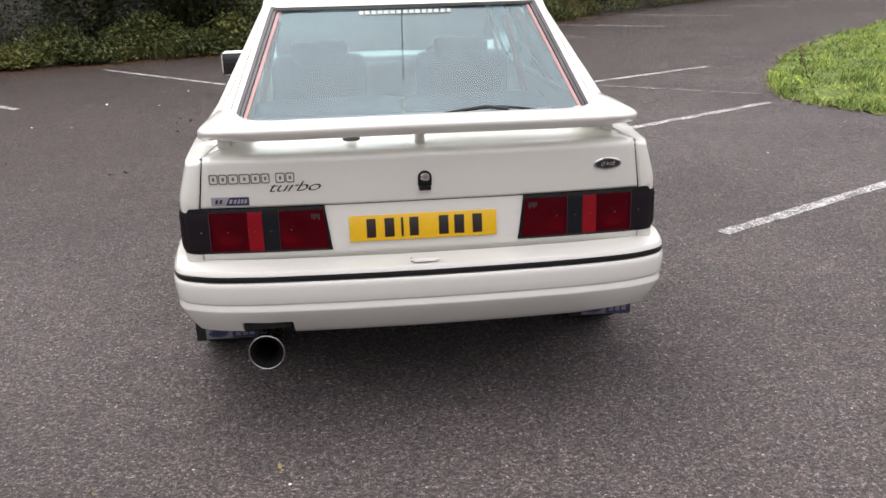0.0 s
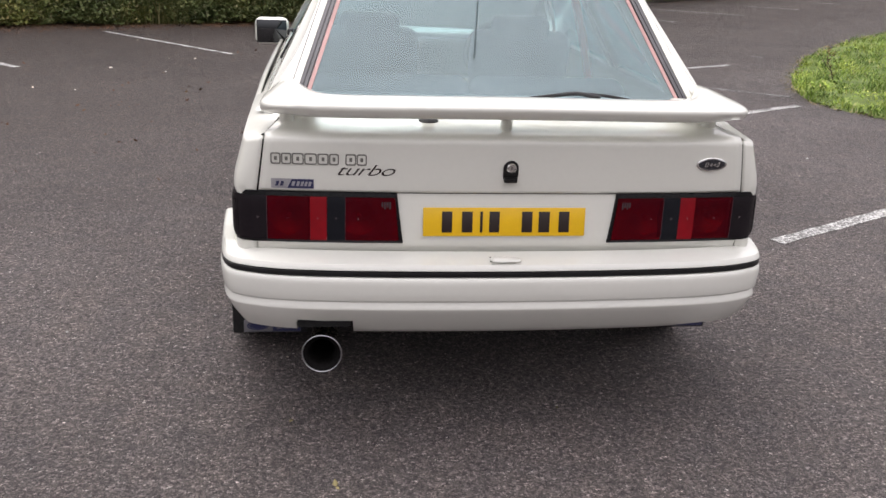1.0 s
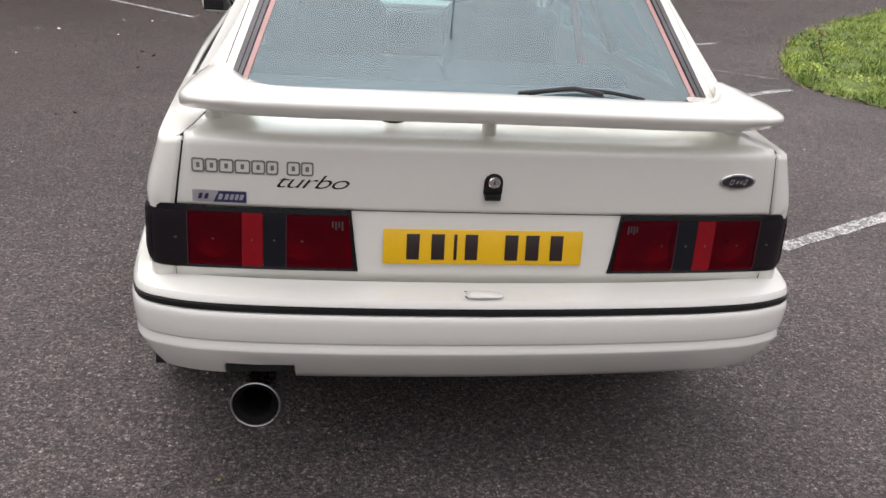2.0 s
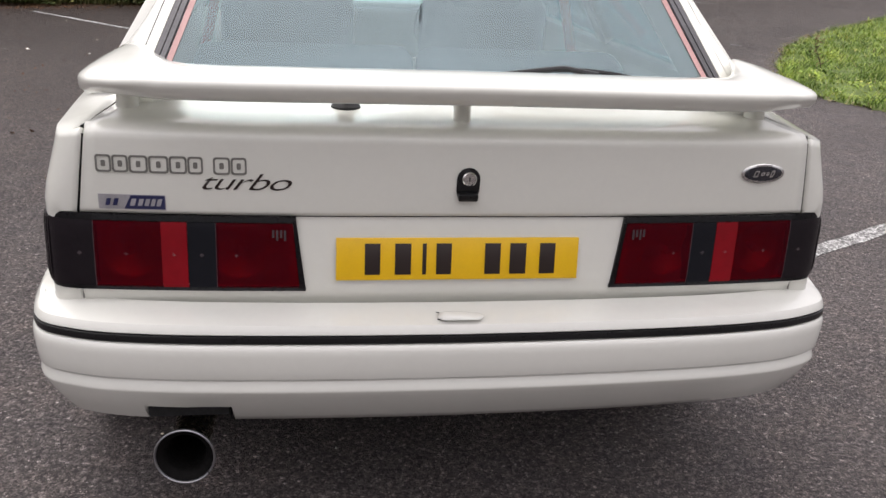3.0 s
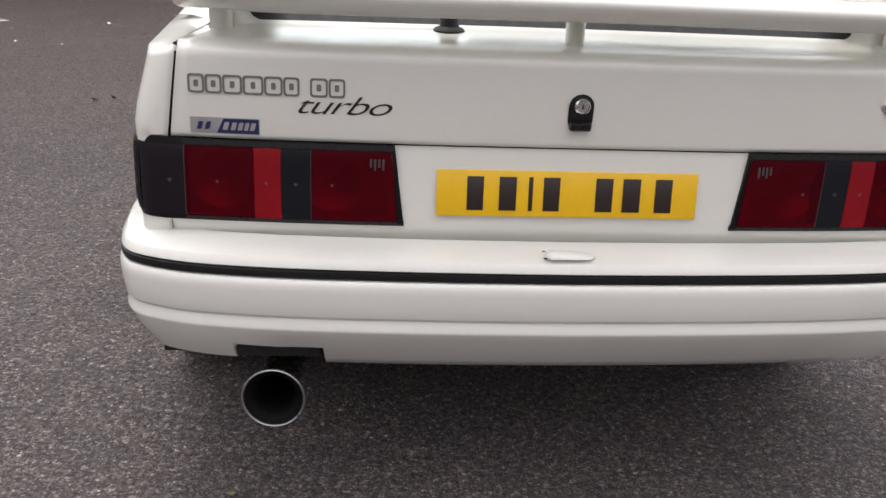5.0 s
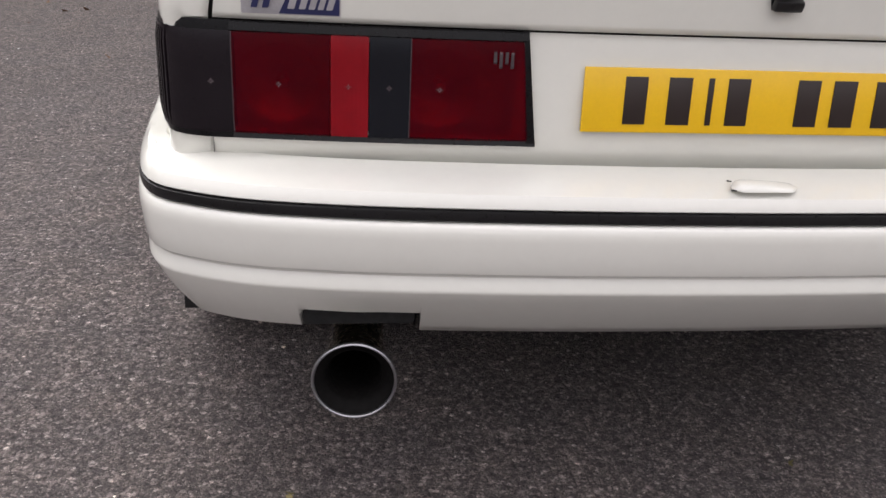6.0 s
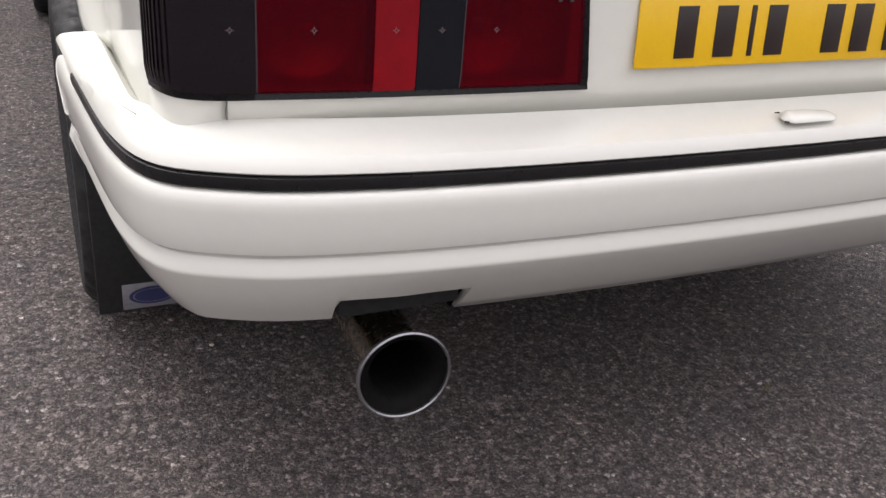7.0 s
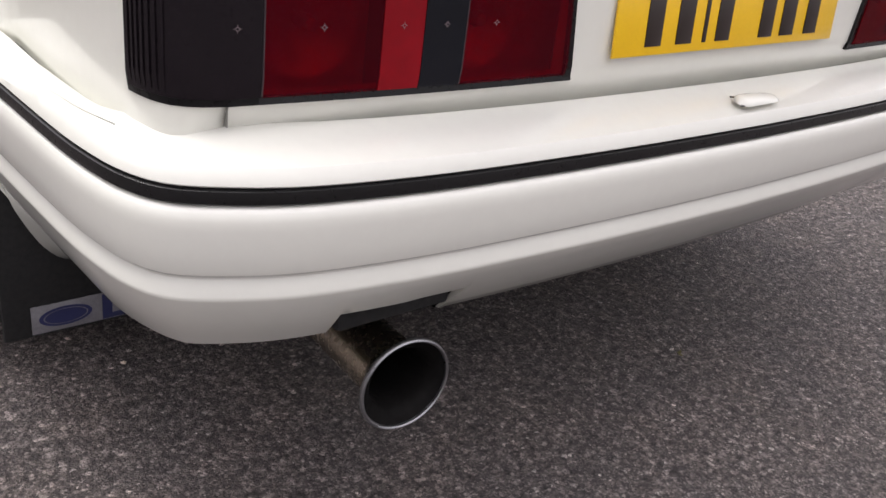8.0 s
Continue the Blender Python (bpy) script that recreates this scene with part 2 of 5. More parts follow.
GRASS = leafy("grass_blades", [(0, (0.060, 0.090, 0.014)), (0.3, (0.115, 0.185, 0.026)), (0.6, (0.195, 0.295, 0.044)), (0.86, (0.275, 0.365, 0.072)), (0.96, (0.33, 0.36, 0.11)), (1, (0.42, 0.38, 0.20))], 0.6, 1.9)
STRAW = leafy("dry_grass", [(0, (0.12, 0.10, 0.04)), (0.6, (0.22, 0.18, 0.08)), (1, (0.32, 0.26, 0.13))])
LONG_GRASS = leafy("long_grass", [(0, (0.055, 0.075, 0.018)), (0.5, (0.13, 0.135, 0.040)), (0.85, (0.21, 0.19, 0.070)), (1, (0.30, 0.24, 0.11))])
TURF = vary(shader("turf", (0.10, 0.14, 0.025), 0.95), (0.10, 0.14, 0.025), 0.4, 3, 45, (0.9, 1.0))
LEAF = leafy("hedge_leaves", [(0, (0.019, 0.031, 0.011)), (0.5, (0.041, 0.056, 0.019)), (0.85, (0.075, 0.088, 0.030)), (1, (0.115, 0.105, 0.043))], 0.6, 0.9)
LEAF_PALE = leafy("verge_leaves", [(0, (0.052, 0.072, 0.020)), (0.5, (0.100, 0.122, 0.034)), (0.85, (0.145, 0.155, 0.055)), (1, (0.17, 0.155, 0.075))], 0.6, 1.1)
LITTER = leafy("fallen_leaves", [(0, (0.07, 0.036, 0.020)), (0.5, (0.13, 0.068, 0.036)), (1, (0.20, 0.12, 0.065))], 0.85)
BARK = bump(vary(shader("bark", (0.07, 0.055, 0.04), 0.9), (0.07, 0.055, 0.04), 0.4, 6, 50, (0.85, 1)), noise_tex(bpy.data.materials["bark"], 40, 5), 0.8, 0.01)
EARTH = bump(vary(shader("earth", (0.020, 0.015, 0.011), 0.95), (0.020, 0.015, 0.011), 0.4, 2, 40, (0.9, 1)), noise_tex(bpy.data.materials["earth"], 30, 5), 0.8, 0.02)
PEBBLE = leafy("pebbles", [(0, (0.25, 0.24, 0.22)), (0.6, (0.5, 0.48, 0.45)), (1, (0.7, 0.69, 0.66))], 0.8)

LINE = shader("road_paint", (0.62, 0.62, 0.60), 0.7)


def worn(m, amount):
    """Road paint, rubbed through to the asphalt on the stones."""
    t = m.node_tree
    b = t.nodes["Principled BSDF"]
    rub = add(m, "ShaderNodeMath")
    rub.operation = "MULTIPLY_ADD"
    link(m, noise_tex(m, 4.0, 3), rub.inputs[0])
    rub.inputs[1].default_value = 0.35
    link(m, noise_tex(m, 75, 6, 0.7), rub.inputs[2])
    amount += 0.175
    fine = ramp(m, rub.outputs[0], [(amount, (0.07, 0.067, 0.065)), (amount + 0.12, (0.52, 0.51, 0.50))])
    link(m, fine, b.inputs["Base Color"])
    bump(m, noise_tex(m, 120, 4), 0.6, 0.003)
    return m


worn(LINE, 0.475)
LINE_RUBBED = worn(shader("road_paint_rubbed", (0.4, 0.4, 0.39), 0.75), 0.46)
LINE_FAINT = worn(shader("road_paint_faint", (0.3, 0.3, 0.29), 0.75), 0.50)


# ---------------------------------------------------------------- mesh helpers
def finish(name, bm, material, parent=None, label="", sharp=38, smooth=True, face=None):
    bmesh.ops.recalc_face_normals(bm, faces=bm.faces[:])
    if face and sum(f.normal.dot(Vector(face)) * f.calc_area() for f in bm.faces) < 0:
        bmesh.ops.reverse_faces(bm, faces=bm.faces[:])
    me = bpy.data.meshes.new(name)
    bm.to_mesh(me)
    bm.free()
    for m in (material if isinstance(material, (list, tuple)) else [material]):
        me.materials.append(m)
    if smooth:
        me.shade_smooth()
        me.set_sharp_from_angle(angle=radians(sharp))
    ob = new(name, me)
    ob.parent = parent
    if label:
        tagged(ob, label)
    return ob


def part(name, bm, material, parent, label="", **more):
    return finish(name, bm, material, parent, label, **more)


def grid(f, us, vs, bm=None):
    """A sheet of quads over f(u, v)."""
    bm = bm or bmesh.new()
    rows = [[bm.verts.new(f(u, v)) for v in vs] for u in us]
    for a, b in zip(rows, rows[1:]):
        for i in range(len(vs) - 1):
            try:
                bm.faces.new((a[i], a[i + 1], b[i + 1], b[i]))
            except ValueError:
                pass
    return bm


def loft(rings, closed=True, caps=True, bm=None):
    """Skin over rings of equal length."""
    bm = bm or bmesh.new()
    rows = [[bm.verts.new(p) for p in ring] for ring in rings]
    n = len(rows[0])
    for a, b in zip(rows, rows[1:]):
        for i in range(n if closed else n - 1):
            j = (i + 1) % n
            bm.faces.new((a[i], a[j], b[j], b[i]))
    if caps and closed:
        bm.faces.new(rows[0][::-1])
        bm.faces.new(rows[-1])
    return bm


def box(size, at=(0, 0, 0), bevel=0.0, turn=(0, 0, 0), bm=None, segments=2):
    made = bmesh.new()
    bmesh.ops.create_cube(made, size=1)
    bmesh.ops.scale(made, vec=size, verts=made.verts)
    if bevel:
        bmesh.ops.bevel(made, geom=made.edges[:], offset=bevel, segments=segments, profile=0.5, affect="EDGES")
    bmesh.ops.transform(made, matrix=pose(*at, *turn), verts=made.verts)
    if bm is None:
        return made
    me = bpy.data.meshes.new("join")
    made.to_mesh(me)
    made.free()
    bm.from_mesh(me)
    bpy.data.meshes.remove(me)
    return bm


def tube(path, radius, sides=12, bm=None, caps=True):
    """A round bar along a path; radius a number or one per point."""
    pts = [Vector(p) for p in path]
    rings = []
    side = None
    for i, p in enumerate(pts):
        d = (pts[min(i + 1, len(pts) - 1)] - pts[max(i - 1, 0)]).normalized()
        if side is None:
            side = d.cross(Vector((0, 0, 1)) if abs(d.z) < 0.9 else Vector((1, 0, 0))).normalized()
        side = (side - d * side.dot(d)).normalized()
        up = side.cross(d)
        r = radius[i] if isinstance(radius, (list, tuple)) else radius
        rings.append([p + r * (math.cos(a) * side + math.sin(a) * up) for a in np.linspace(0, 2 * math.pi, sides, endpoint=False)])
    return loft(rings, True, caps, bm)


def lathe(profile, axis_at, axis="x", sides=48, bm=None, close=False):
    """Turn (r, h) pairs round an axis through axis_at."""
    cx, cy, cz = axis_at
    rings = []
    for a in np.linspace(0, 2 * math.pi, sides, endpoint=False):
        c, s = math.cos(a), math.sin(a)
        ring = []
        for r, h in profile:
            ring.append({"x": (cx + h, cy + r * c, cz + r * s), "y": (cx + r * c, cy + h, cz + r * s), "z": (cx + r * c, cy + r * s, cz + h)}[axis])
        rings.append(ring)
    bm = loft(rings + rings[:1], close, False, bm)
    bmesh.ops.remove_doubles(bm, verts=bm.verts[:], dist=1e-5)
    return bm


def spline(points, steps):
    """A smooth curve through a few guide points, evenly stepped."""
    p = np.array(points, float)
    ext = np.vstack([2 * p[0] - p[1], p, 2 * p[-1] - p[-2]])
    out = []
    for i in range(1, len(ext) - 2):
        a, b, c, d = ext[i - 1:i + 3]
        for t in np.linspace(0, 1, 12, endpoint=False):
            out.append(0.5 * (2 * b + (c - a) * t + (2 * a - 5 * b + 4 * c - d) * t * t + (3 * b - a - 3 * c + d) * t ** 3))
    out.append(p[-1])
    out = np.array(out)
    run = np.r_[0, np.cumsum(np.linalg.norm(np.diff(out, axis=0), axis=1))]
    at = np.linspace(0, run[-1], steps)
    return np.stack([np.interp(at, run, out[:, k]) for k in range(p.shape[1])], 1)


def smooth01(x):
    x = min(1.0, max(0.0, x))
    return x * x * (3 - 2 * x)


def lerp_table(x, table):
    return float(np.interp(x, [a for a, _ in table], [b for _, b in table]))


# ---------------------------------------------------------------- ground
def ground_sheet():
    edges = [-400, -120, -40, -14, -6, -2, 0, 2, 6, 14, 40, 120, 400]
    bm = grid(lambda x, y: (x, y + 5, 0), edges, edges)
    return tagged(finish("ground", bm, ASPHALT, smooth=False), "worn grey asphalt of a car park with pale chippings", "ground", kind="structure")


ground_sheet()


def road_line(a, b, width, material=LINE):
    a, b = Vector((*a, 0.004)), Vector((*b, 0.004))
    d = (b - a).normalized()
    s = Vector((-d.y, d.x, 0)) * width / 2
    n = max(4, int((b - a).length / 0.12))
    rnd = random.Random(int(a.x * 1000) + 7)
    bm = bmesh.new()
    rows = []
    for i in range(n + 1):
        p = a + (b - a) * i / n
        rows.append([bm.verts.new(p + s * (1 + rnd.uniform(-0.14, 0.14))), bm.verts.new(p - s * (1 + rnd.uniform(-0.14, 0.14)))])
    for r, q in zip(rows, rows[1:]):
        bm.faces.new((r[0], r[1], q[1], q[0]))
    bmesh.ops.extrude_face_region(bm, geom=bm.faces[:])
    for v in bm.verts[len(rows) * 2:]:
        v.co.z -= 0.003
    ob = finish("road_marking", bm, material, smooth=False)
    return tagged(ob, "worn white painted bay line on asphalt", "road marking", "parking bay lines", "structure")


road_line((1.86, 1.82), (5.83, 4.09), 0.095)
road_line((-0.72, 3.27), (4.19, 6.13), 0.10)
road_line((-0.63, 6.22), (4.78, 9.23), 0.10)
road_line((-3.81, 11.55), (-1.73, 9.23), 0.065, LINE_RUBBED)
road_line((4.6, 17.35), (6.57, 16.05), 0.09, LINE_RUBBED)
road_line((7.05, 19.85), (9.10, 18.45), 0.09, LINE_RUBBED)
road_line((10.7, 22.0), (11.85, 21.15), 0.09, LINE_RUBBED)
road_line((14.0, 24.6), (14.73, 24.14), 0.09, LINE_RUBBED)
road_line((17.3, 27.8), (18.34, 27.2), 0.09, LINE_FAINT)
road_line((-4.98, 8.81), (-3.87, 7.76), 0.10)
road_line((2.58, 8.02), (4.37, 6.65), 0.045, LINE_FAINT)
road_line((3.98, 14.46), (4.36, 14.12), 0.09, LINE_FAINT)
road_line((5.56, 10.27), (5.70, 10.19), 0.07, LINE_FAINT)


def inside(p, poly):
    x, y = p
    hit = False
    for (ax, ay), (bx, by) in zip(poly, poly[1:] + poly[:1]):
        if (ay > y) != (by > y) and x < (bx - ax) * (y - ay) / (by - ay) + ax:
            hit = not hit
    return hit


VERGE = [(4.42, 6.45), (4.44, 6.05), (4.60, 5.60), (4.85, 5.12), (5.64, 4.44), (7.6, 4.15), (13.6, 5.4), (22, 12), (24, 22), (19, 22), (13.5, 17.8), (11.2, 15.5), (9.35, 13.65), (7.75, 11.9), (6.2, 9.95), (5.15, 8.2), (4.62, 7.1)]


def edge_distance(p, poly):
    best = 9.0
    q = Vector(p)
    for a, b in zip(poly, poly[1:] + poly[:1]):
        a, b = Vector(a), Vector(b)
        t = max(0, min(1, (q - a).dot(b - a) / (b - a).length_squared))
        best = min(best, (q - a - (b - a) * t).length)
    return best


def mound(x, y):
    return 0.02 + 0.11 * smooth01(edge_distance((x, y), VERGE) / 2.5)


def grass_verge():
    bm = bmesh.new()
    step = 0.16
    cells = {}
    for i in range(int(4 / step), int(24.5 / step)):
        for j in range(int(3 / step), int(22.5 / step)):
            if inside(((i + .5) * step, (j + .5) * step), VERGE):
                ring = []
                for a, b in ((i, j), (i + 1, j), (i + 1, j + 1), (i, j + 1)):
                    if (a, b) not in cells:
                        x, y = a * step, b * step
                        z = mound(x, y) if inside((x, y), VERGE) else -0.02
                        cells[a, b] = bm.verts.new((x + 0.05 * noise.noise((x * 3, y * 3, 0)), y, z))
                    ring.append(cells[a, b])
                bm.faces.new(ring)
    tagged(finish("grass_bank", bm, TURF), "low mound of turf beside the asphalt", "ground", kind="structure")
    rnd = random.Random(5)
    verts, faces = [], []
    want = 130000
    while len(faces) < want:
        x, y = rnd.uniform(4, 16), rnd.uniform(3.8, 18.5)
        near = (x - 4) + (y - 4) * 0.5
        if rnd.random() > 1.5 / (1 + 0.28 * max(0, near)) or not inside((x, y), VERGE):
            continue
        z = mound(x, y) - 0.01
        tuft = noise.noise((x * 1.7, y * 1.7, 3)) + 0.6 * noise.noise((x * 5, y * 5, 9))
        h = rnd.uniform(0.03, 0.09) * max(0.25, 1 + 1.5 * tuft)
        a = rnd.uniform(0, 6.28)
        w = rnd.uniform(0.0025, 0.006)
        lean = rnd.uniform(0.4, 1.9) * h
        dx, dy = math.cos(a), math.sin(a)
        b = 2.6 * noise.noise((x * 4.2, y * 4.2, 5)) + rnd.gauss(0, 1.9)
        lx, ly = math.cos(b) * lean, math.sin(b) * lean
        n = len(verts)
        verts += [(x - dx * w, y - dy * w, z), (x + dx * w, y + dy * w, z), (x + lx * .4 + dx * w * .7, y + ly * .4 + dy * w * .7, z + h * .65), (x + lx * .4 - dx * w * .7, y + ly * .4 - dy * w * .7, z + h * .65), (x + lx, y + ly, z + h)]
        faces += [(n, n + 1, n + 2, n + 3), (n + 3, n + 2, n + 4)]
    me = bpy.data.meshes.new("grass")
    me.from_pydata(verts, [], faces)
    me.materials.append(GRASS)
    tagged(new("grass", me), "rough bright green grass on the verge", "grass", kind="stuff")
    # broad-leaved weeds among it, and dry blades lying over the edge
    weeds, dry = ([], []), ([], [])
    for k in range(150):
        x, y = rnd.uniform(4.4, 10), rnd.uniform(4.4, 13)
        if inside((x, y), VERGE) and edge_distance((x, y), VERGE) > 0.15:
            for _ in range(14):
                leaf_cards(*weeds, rnd, Vector((x + rnd.gauss(0, .06), y + rnd.gauss(0, .06), mound(x, y) + rnd.uniform(0.02, 0.09))), rnd.uniform(0.03, 0.06), 0.2)
    for a, b in zip(VERGE, VERGE[1:] + VERGE[:1]):
        if max(a[0], b[0]) > 11.5:
            continue
        for k in range(int(90 * (Vector(b) - Vector(a)).length)):
            p = Vector(a).lerp(Vector(b), rnd.random())
            leaf_cards(*dry, rnd, Vector((p.x + rnd.gauss(0, .06), p.y + rnd.gauss(0, .06), 0.01 + rnd.random() * 0.02)), rnd.uniform(0.012, 0.035), 1.3)
    # stray straws on the open asphalt
    for x, y in ((-0.66, 0.03), (-0.51, -0.34), (-1.08, -0.40), (0.23, 0.08)):
        for _ in range(2):
            leaf_cards(*dry, rnd, Vector((x + rnd.gauss(0, .008), y + rnd.gauss(0, .008), 0.006)), rnd.uniform(0.014, 0.028), 1.1)
    stuff_mesh("weeds", *weeds, GRASS, "low broad-leaved weeds in the grass", "weeds")
    stuff_mesh("dry_grass", *dry, STRAW, "dry cut grass along the verge edge", "dry grass")


HEDGE = [(-34, -2), (-15, 4.8), (-8.6, 9.6), (-5.4, 11.75), (-4.0, 12.45), (-2.3, 13.0), (0.9, 15.2), (5.0, 18.4), (7.2, 20.9), (9.5, 23.1), (13.8, 27.0), (18.5, 31.9), (22.8, 35.3), (27.0, 40.8), (29, 48), (36, 54), (46, 58)]


def hedge_at(s):
    """Point and outward normal on the hedge's foot, s from 0 to 1."""
    pts = [Vector(p) for p in HEDGE]
    lens_ = [(b - a).length for a, b in zip(pts, pts[1:])]
    run = s * sum(lens_)
    for a, b, l in zip(pts, pts[1:], lens_):
        if run <= l:
            d = (b - a) / l
            return a + d * run, Vector((-d.y, d.x))
        run -= l
    return pts[-1], Vector((0, 1))


def leaf_cards(verts, faces, rnd, p, size, droop=0.5):
    """One folded leaf at p."""
    a, t = rnd.uniform(0, 6.28), rnd.uniform(-0.2, 1.1)
    d = Vector((math.cos(a) * math.cos(t), math.sin(a) * math.cos(t), math.sin(t) - droop * 0.5)).normalized()
    s = d.cross(Vector((rnd.uniform(-.5, .5), rnd.uniform(-.5, .5), 1))).normalized() * size * 0.33
    q = p + d * size
    m = p + d * size * 0.45 - Vector((0, 0, size * 0.1))
    n = len(verts)
    verts += [tuple(p), tuple(m + s), tuple(q), tuple(m - s)]
    faces += [(n, n + 1, n + 2), (n, n + 2, n + 3)]


def stuff_mesh(name, verts, faces, material, label, category):
    me = bpy.data.meshes.new(name)
    me.from_pydata(verts, [], faces)
    me.materials.append(material)
    return tagged(new(name, me), label, category, kind="stuff")


def ragged(foot, out, k=0.0):
    return foot + out * (0.28 * noise.noise((foot.x * 1.3, foot.y * 1.3, k)) + 0.12 * noise.noise((foot.x * 4.1, foot.y * 4.1, k)))


def hedge():
    rnd = random.Random(11)
    tall, pale, litter, straw = ([], []), ([], []), ([], []), ([], [])

    def place(near):
        s = rnd.random()
        if rnd.random() < near:
            s = 0.27 + s * 0.18
        foot, out = hedge_at(min(0.999, s))
        return ragged(foot, out), out

    # dense wall of leaves with dark hollows
    for k in range(9000):
        foot, out = place(0.62)
        h = 0.3 + rnd.random() ** 0.85 * 3.2
        hollow = noise.noise((foot.x * 0.7, foot.y * 0.7, h * 1.0 + 7)) + 0.5 * noise.noise((foot.x * 1.9, foot.y * 1.9, h * 1.7 + 1))
        if hollow < -0.14:
            continue
        depth = 1.75 - 1.05 * smooth01((h - 0.75) / 0.7) + 0.12 * h + rnd.uniform(-0.2, 0.4) + 0.8 * noise.noise((foot.x * 0.55, foot.y * 0.55, h * 0.8)) - 0.5 * hollow
        c = Vector((*(foot + out * depth), h))
        for _ in range(24):
            leaf_cards(*tall, rnd, c + Vector((rnd.gauss(0, .20), rnd.gauss(0, .20), rnd.gauss(0, .16))), rnd.uniform(0.055, 0.15))
    # the far run, in coarser masses
    for k in range(3400):
        foot, out = hedge_at(0.43 + 0.54 * rnd.random())
        h = 0.2 + rnd.random() * 3.2
        c = Vector((*(ragged(foot, out) + out * (0.9 + 0.25 * h + 0.9 * noise.noise((foot.x * 0.5, foot.y * 0.5, h)))), h))
        for _ in range(18):
            leaf_cards(*tall, rnd, c + Vector((rnd.gauss(0, .3), rnd.gauss(0, .3), rnd.gauss(0, .25))), rnd.uniform(0.07, 0.15))
    # low shoots in the shade beneath
    for k in range(2600):
        foot, out = place(0.7)
        c = Vector((*(foot + out * rnd.uniform(0.8, 1.9)), rnd.uniform(0.1, 1.0)))
        for _ in range(20):
            leaf_cards(*tall, rnd, c + Vector((rnd.gauss(0, .18), rnd.gauss(0, .18), rnd.gauss(0, .14))), rnd.uniform(0.03, 0.08))
    # weeds and brambles in mounds at its foot
    for k in range(8200):
        foot, out = place(0.68)
        top = 0.42 + 0.50 * noise.noise((foot.x * 0.7, foot.y * 0.7, 1)) + 0.30 * noise.noise((foot.x * 2.1, foot.y * 2.1, 4))
        if top < 0.12:
            continue
        h = rnd.random() ** 1.1 * top
        c = Vector((*(foot + out * (0.10 + 0.75 * (h / max(0.3, top)) ** 2 * 0.6 + 0.35 * noise.noise((foot.x * 1.1, foot.y * 1.1, 8)) + rnd.uniform(-0.08, 0.35))), max(0.03, h)))
        for _ in range(17):
            leaf_cards(*pale, rnd, c + Vector((rnd.gauss(0, .10), rnd.gauss(0, .10), abs(rnd.gauss(0, .07)))), rnd.uniform(0.02, 0.085), 0.1)
    # dry stems standing among them
    for k in range(4200):
        foot, out = place(0.75)
        if noise.noise((foot.x * 0.9, foot.y * 0.9, 21)) < 0.05:
            continue
        p = foot + out * rnd.uniform(0.15, 0.6)
        h, w, a = rnd.uniform(0.2, 0.55), rnd.uniform(0.002, 0.0045), rnd.uniform(0, 6.28)
        lx, ly = rnd.gauss(0, .16), rnd.gauss(0, .16)
        dx, dy = math.cos(a) * w, math.sin(a) * w
        n = len(straw[0])
        straw[0].extend([(p.x + lx * f * f + e * dx * g, p.y + ly * f * f + e * dy * g, h * f) for f, g in ((0, 1), (0.5, 0.9), (1, 0.4)) for e in (-1, 1)])
        straw[1].extend([(n, n + 1, n + 3, n + 2), (n + 2, n + 3, n + 5, n + 4)])
    # long grass in arching tufts
    long_grass = ([], [])
    for k in range(900):
        foot, out = place(0.75)
        if noise.noise((foot.x * 0.6, foot.y * 0.6, 33)) < -0.05:
            continue
        c = foot + out * rnd.uniform(0.05, 0.8)
        tall_ = rnd.uniform(0.18, 0.6)
        for _ in range(rnd.randint(8, 22)):
            p = c + Vector((rnd.gauss(0, .06), rnd.gauss(0, .06)))
            h, w, a, e_ = tall_ * rnd.uniform(0.6, 1.1), rnd.uniform(0.003, 0.006), rnd.uniform(0, 6.28), rnd.uniform(0, 6.28)
            lx, ly = rnd.gauss(0, .22) * h, rnd.gauss(0, .22) * h
            dx, dy = math.cos(e_) * w, math.sin(e_) * w
            n = len(long_grass[0])
            long_grass[0].extend([(p.x + lx * f * f + e * dx * g, p.y + ly * f * f + e * dy * g, h * (f - 0.18 * f ** 3)) for f, g in ((0, 1), (0.35, 1), (0.7, 0.8), (1, 0.25)) for e in (-1, 1)])
            long_grass[1].extend([(n + q, n + q + 1, n + q + 3, n + q + 2) for q in (0, 2, 4)])
    stuff_mesh("long_grass", *long_grass, LONG_GRASS, "long yellowing grass in tufts before the hedge", "grass")
    for k in range(22000):
        foot, out = place(0.8)
        p = foot + out * (0.30 - abs(rnd.gauss(0, 0.5)))
        leaf_cards(*litter, rnd, Vector((p.x, p.y, 0.006 + rnd.random() * 0.012)), rnd.uniform(0.012, 0.034), 1.0)
    for k in range(220):
        p = Vector((rnd.uniform(-6, -1), rnd.uniform(3, 10)))
        leaf_cards(*litter, rnd, Vector((p.x, p.y, 0.006)), rnd.uniform(0.02, 0.05), 1.0)
    stuff_mesh("hedge", *tall, LEAF, "dense dark green hedge of mixed shrubs", "hedge")
    stuff_mesh("undergrowth", *pale, LEAF_PALE, "straggling weeds and brambles at the hedge foot", "undergrowth")
    stuff_mesh("dry_stems", *straw, STRAW, "dry yellow grass stems at the hedge foot", "dry grass")
    stuff_mesh("fallen_leaves", *litter, LITTER, "brown fallen leaves along the asphalt edge", "leaf litter")
    # bank of earth behind and beneath it
    bm = bmesh.new()
    rows = []
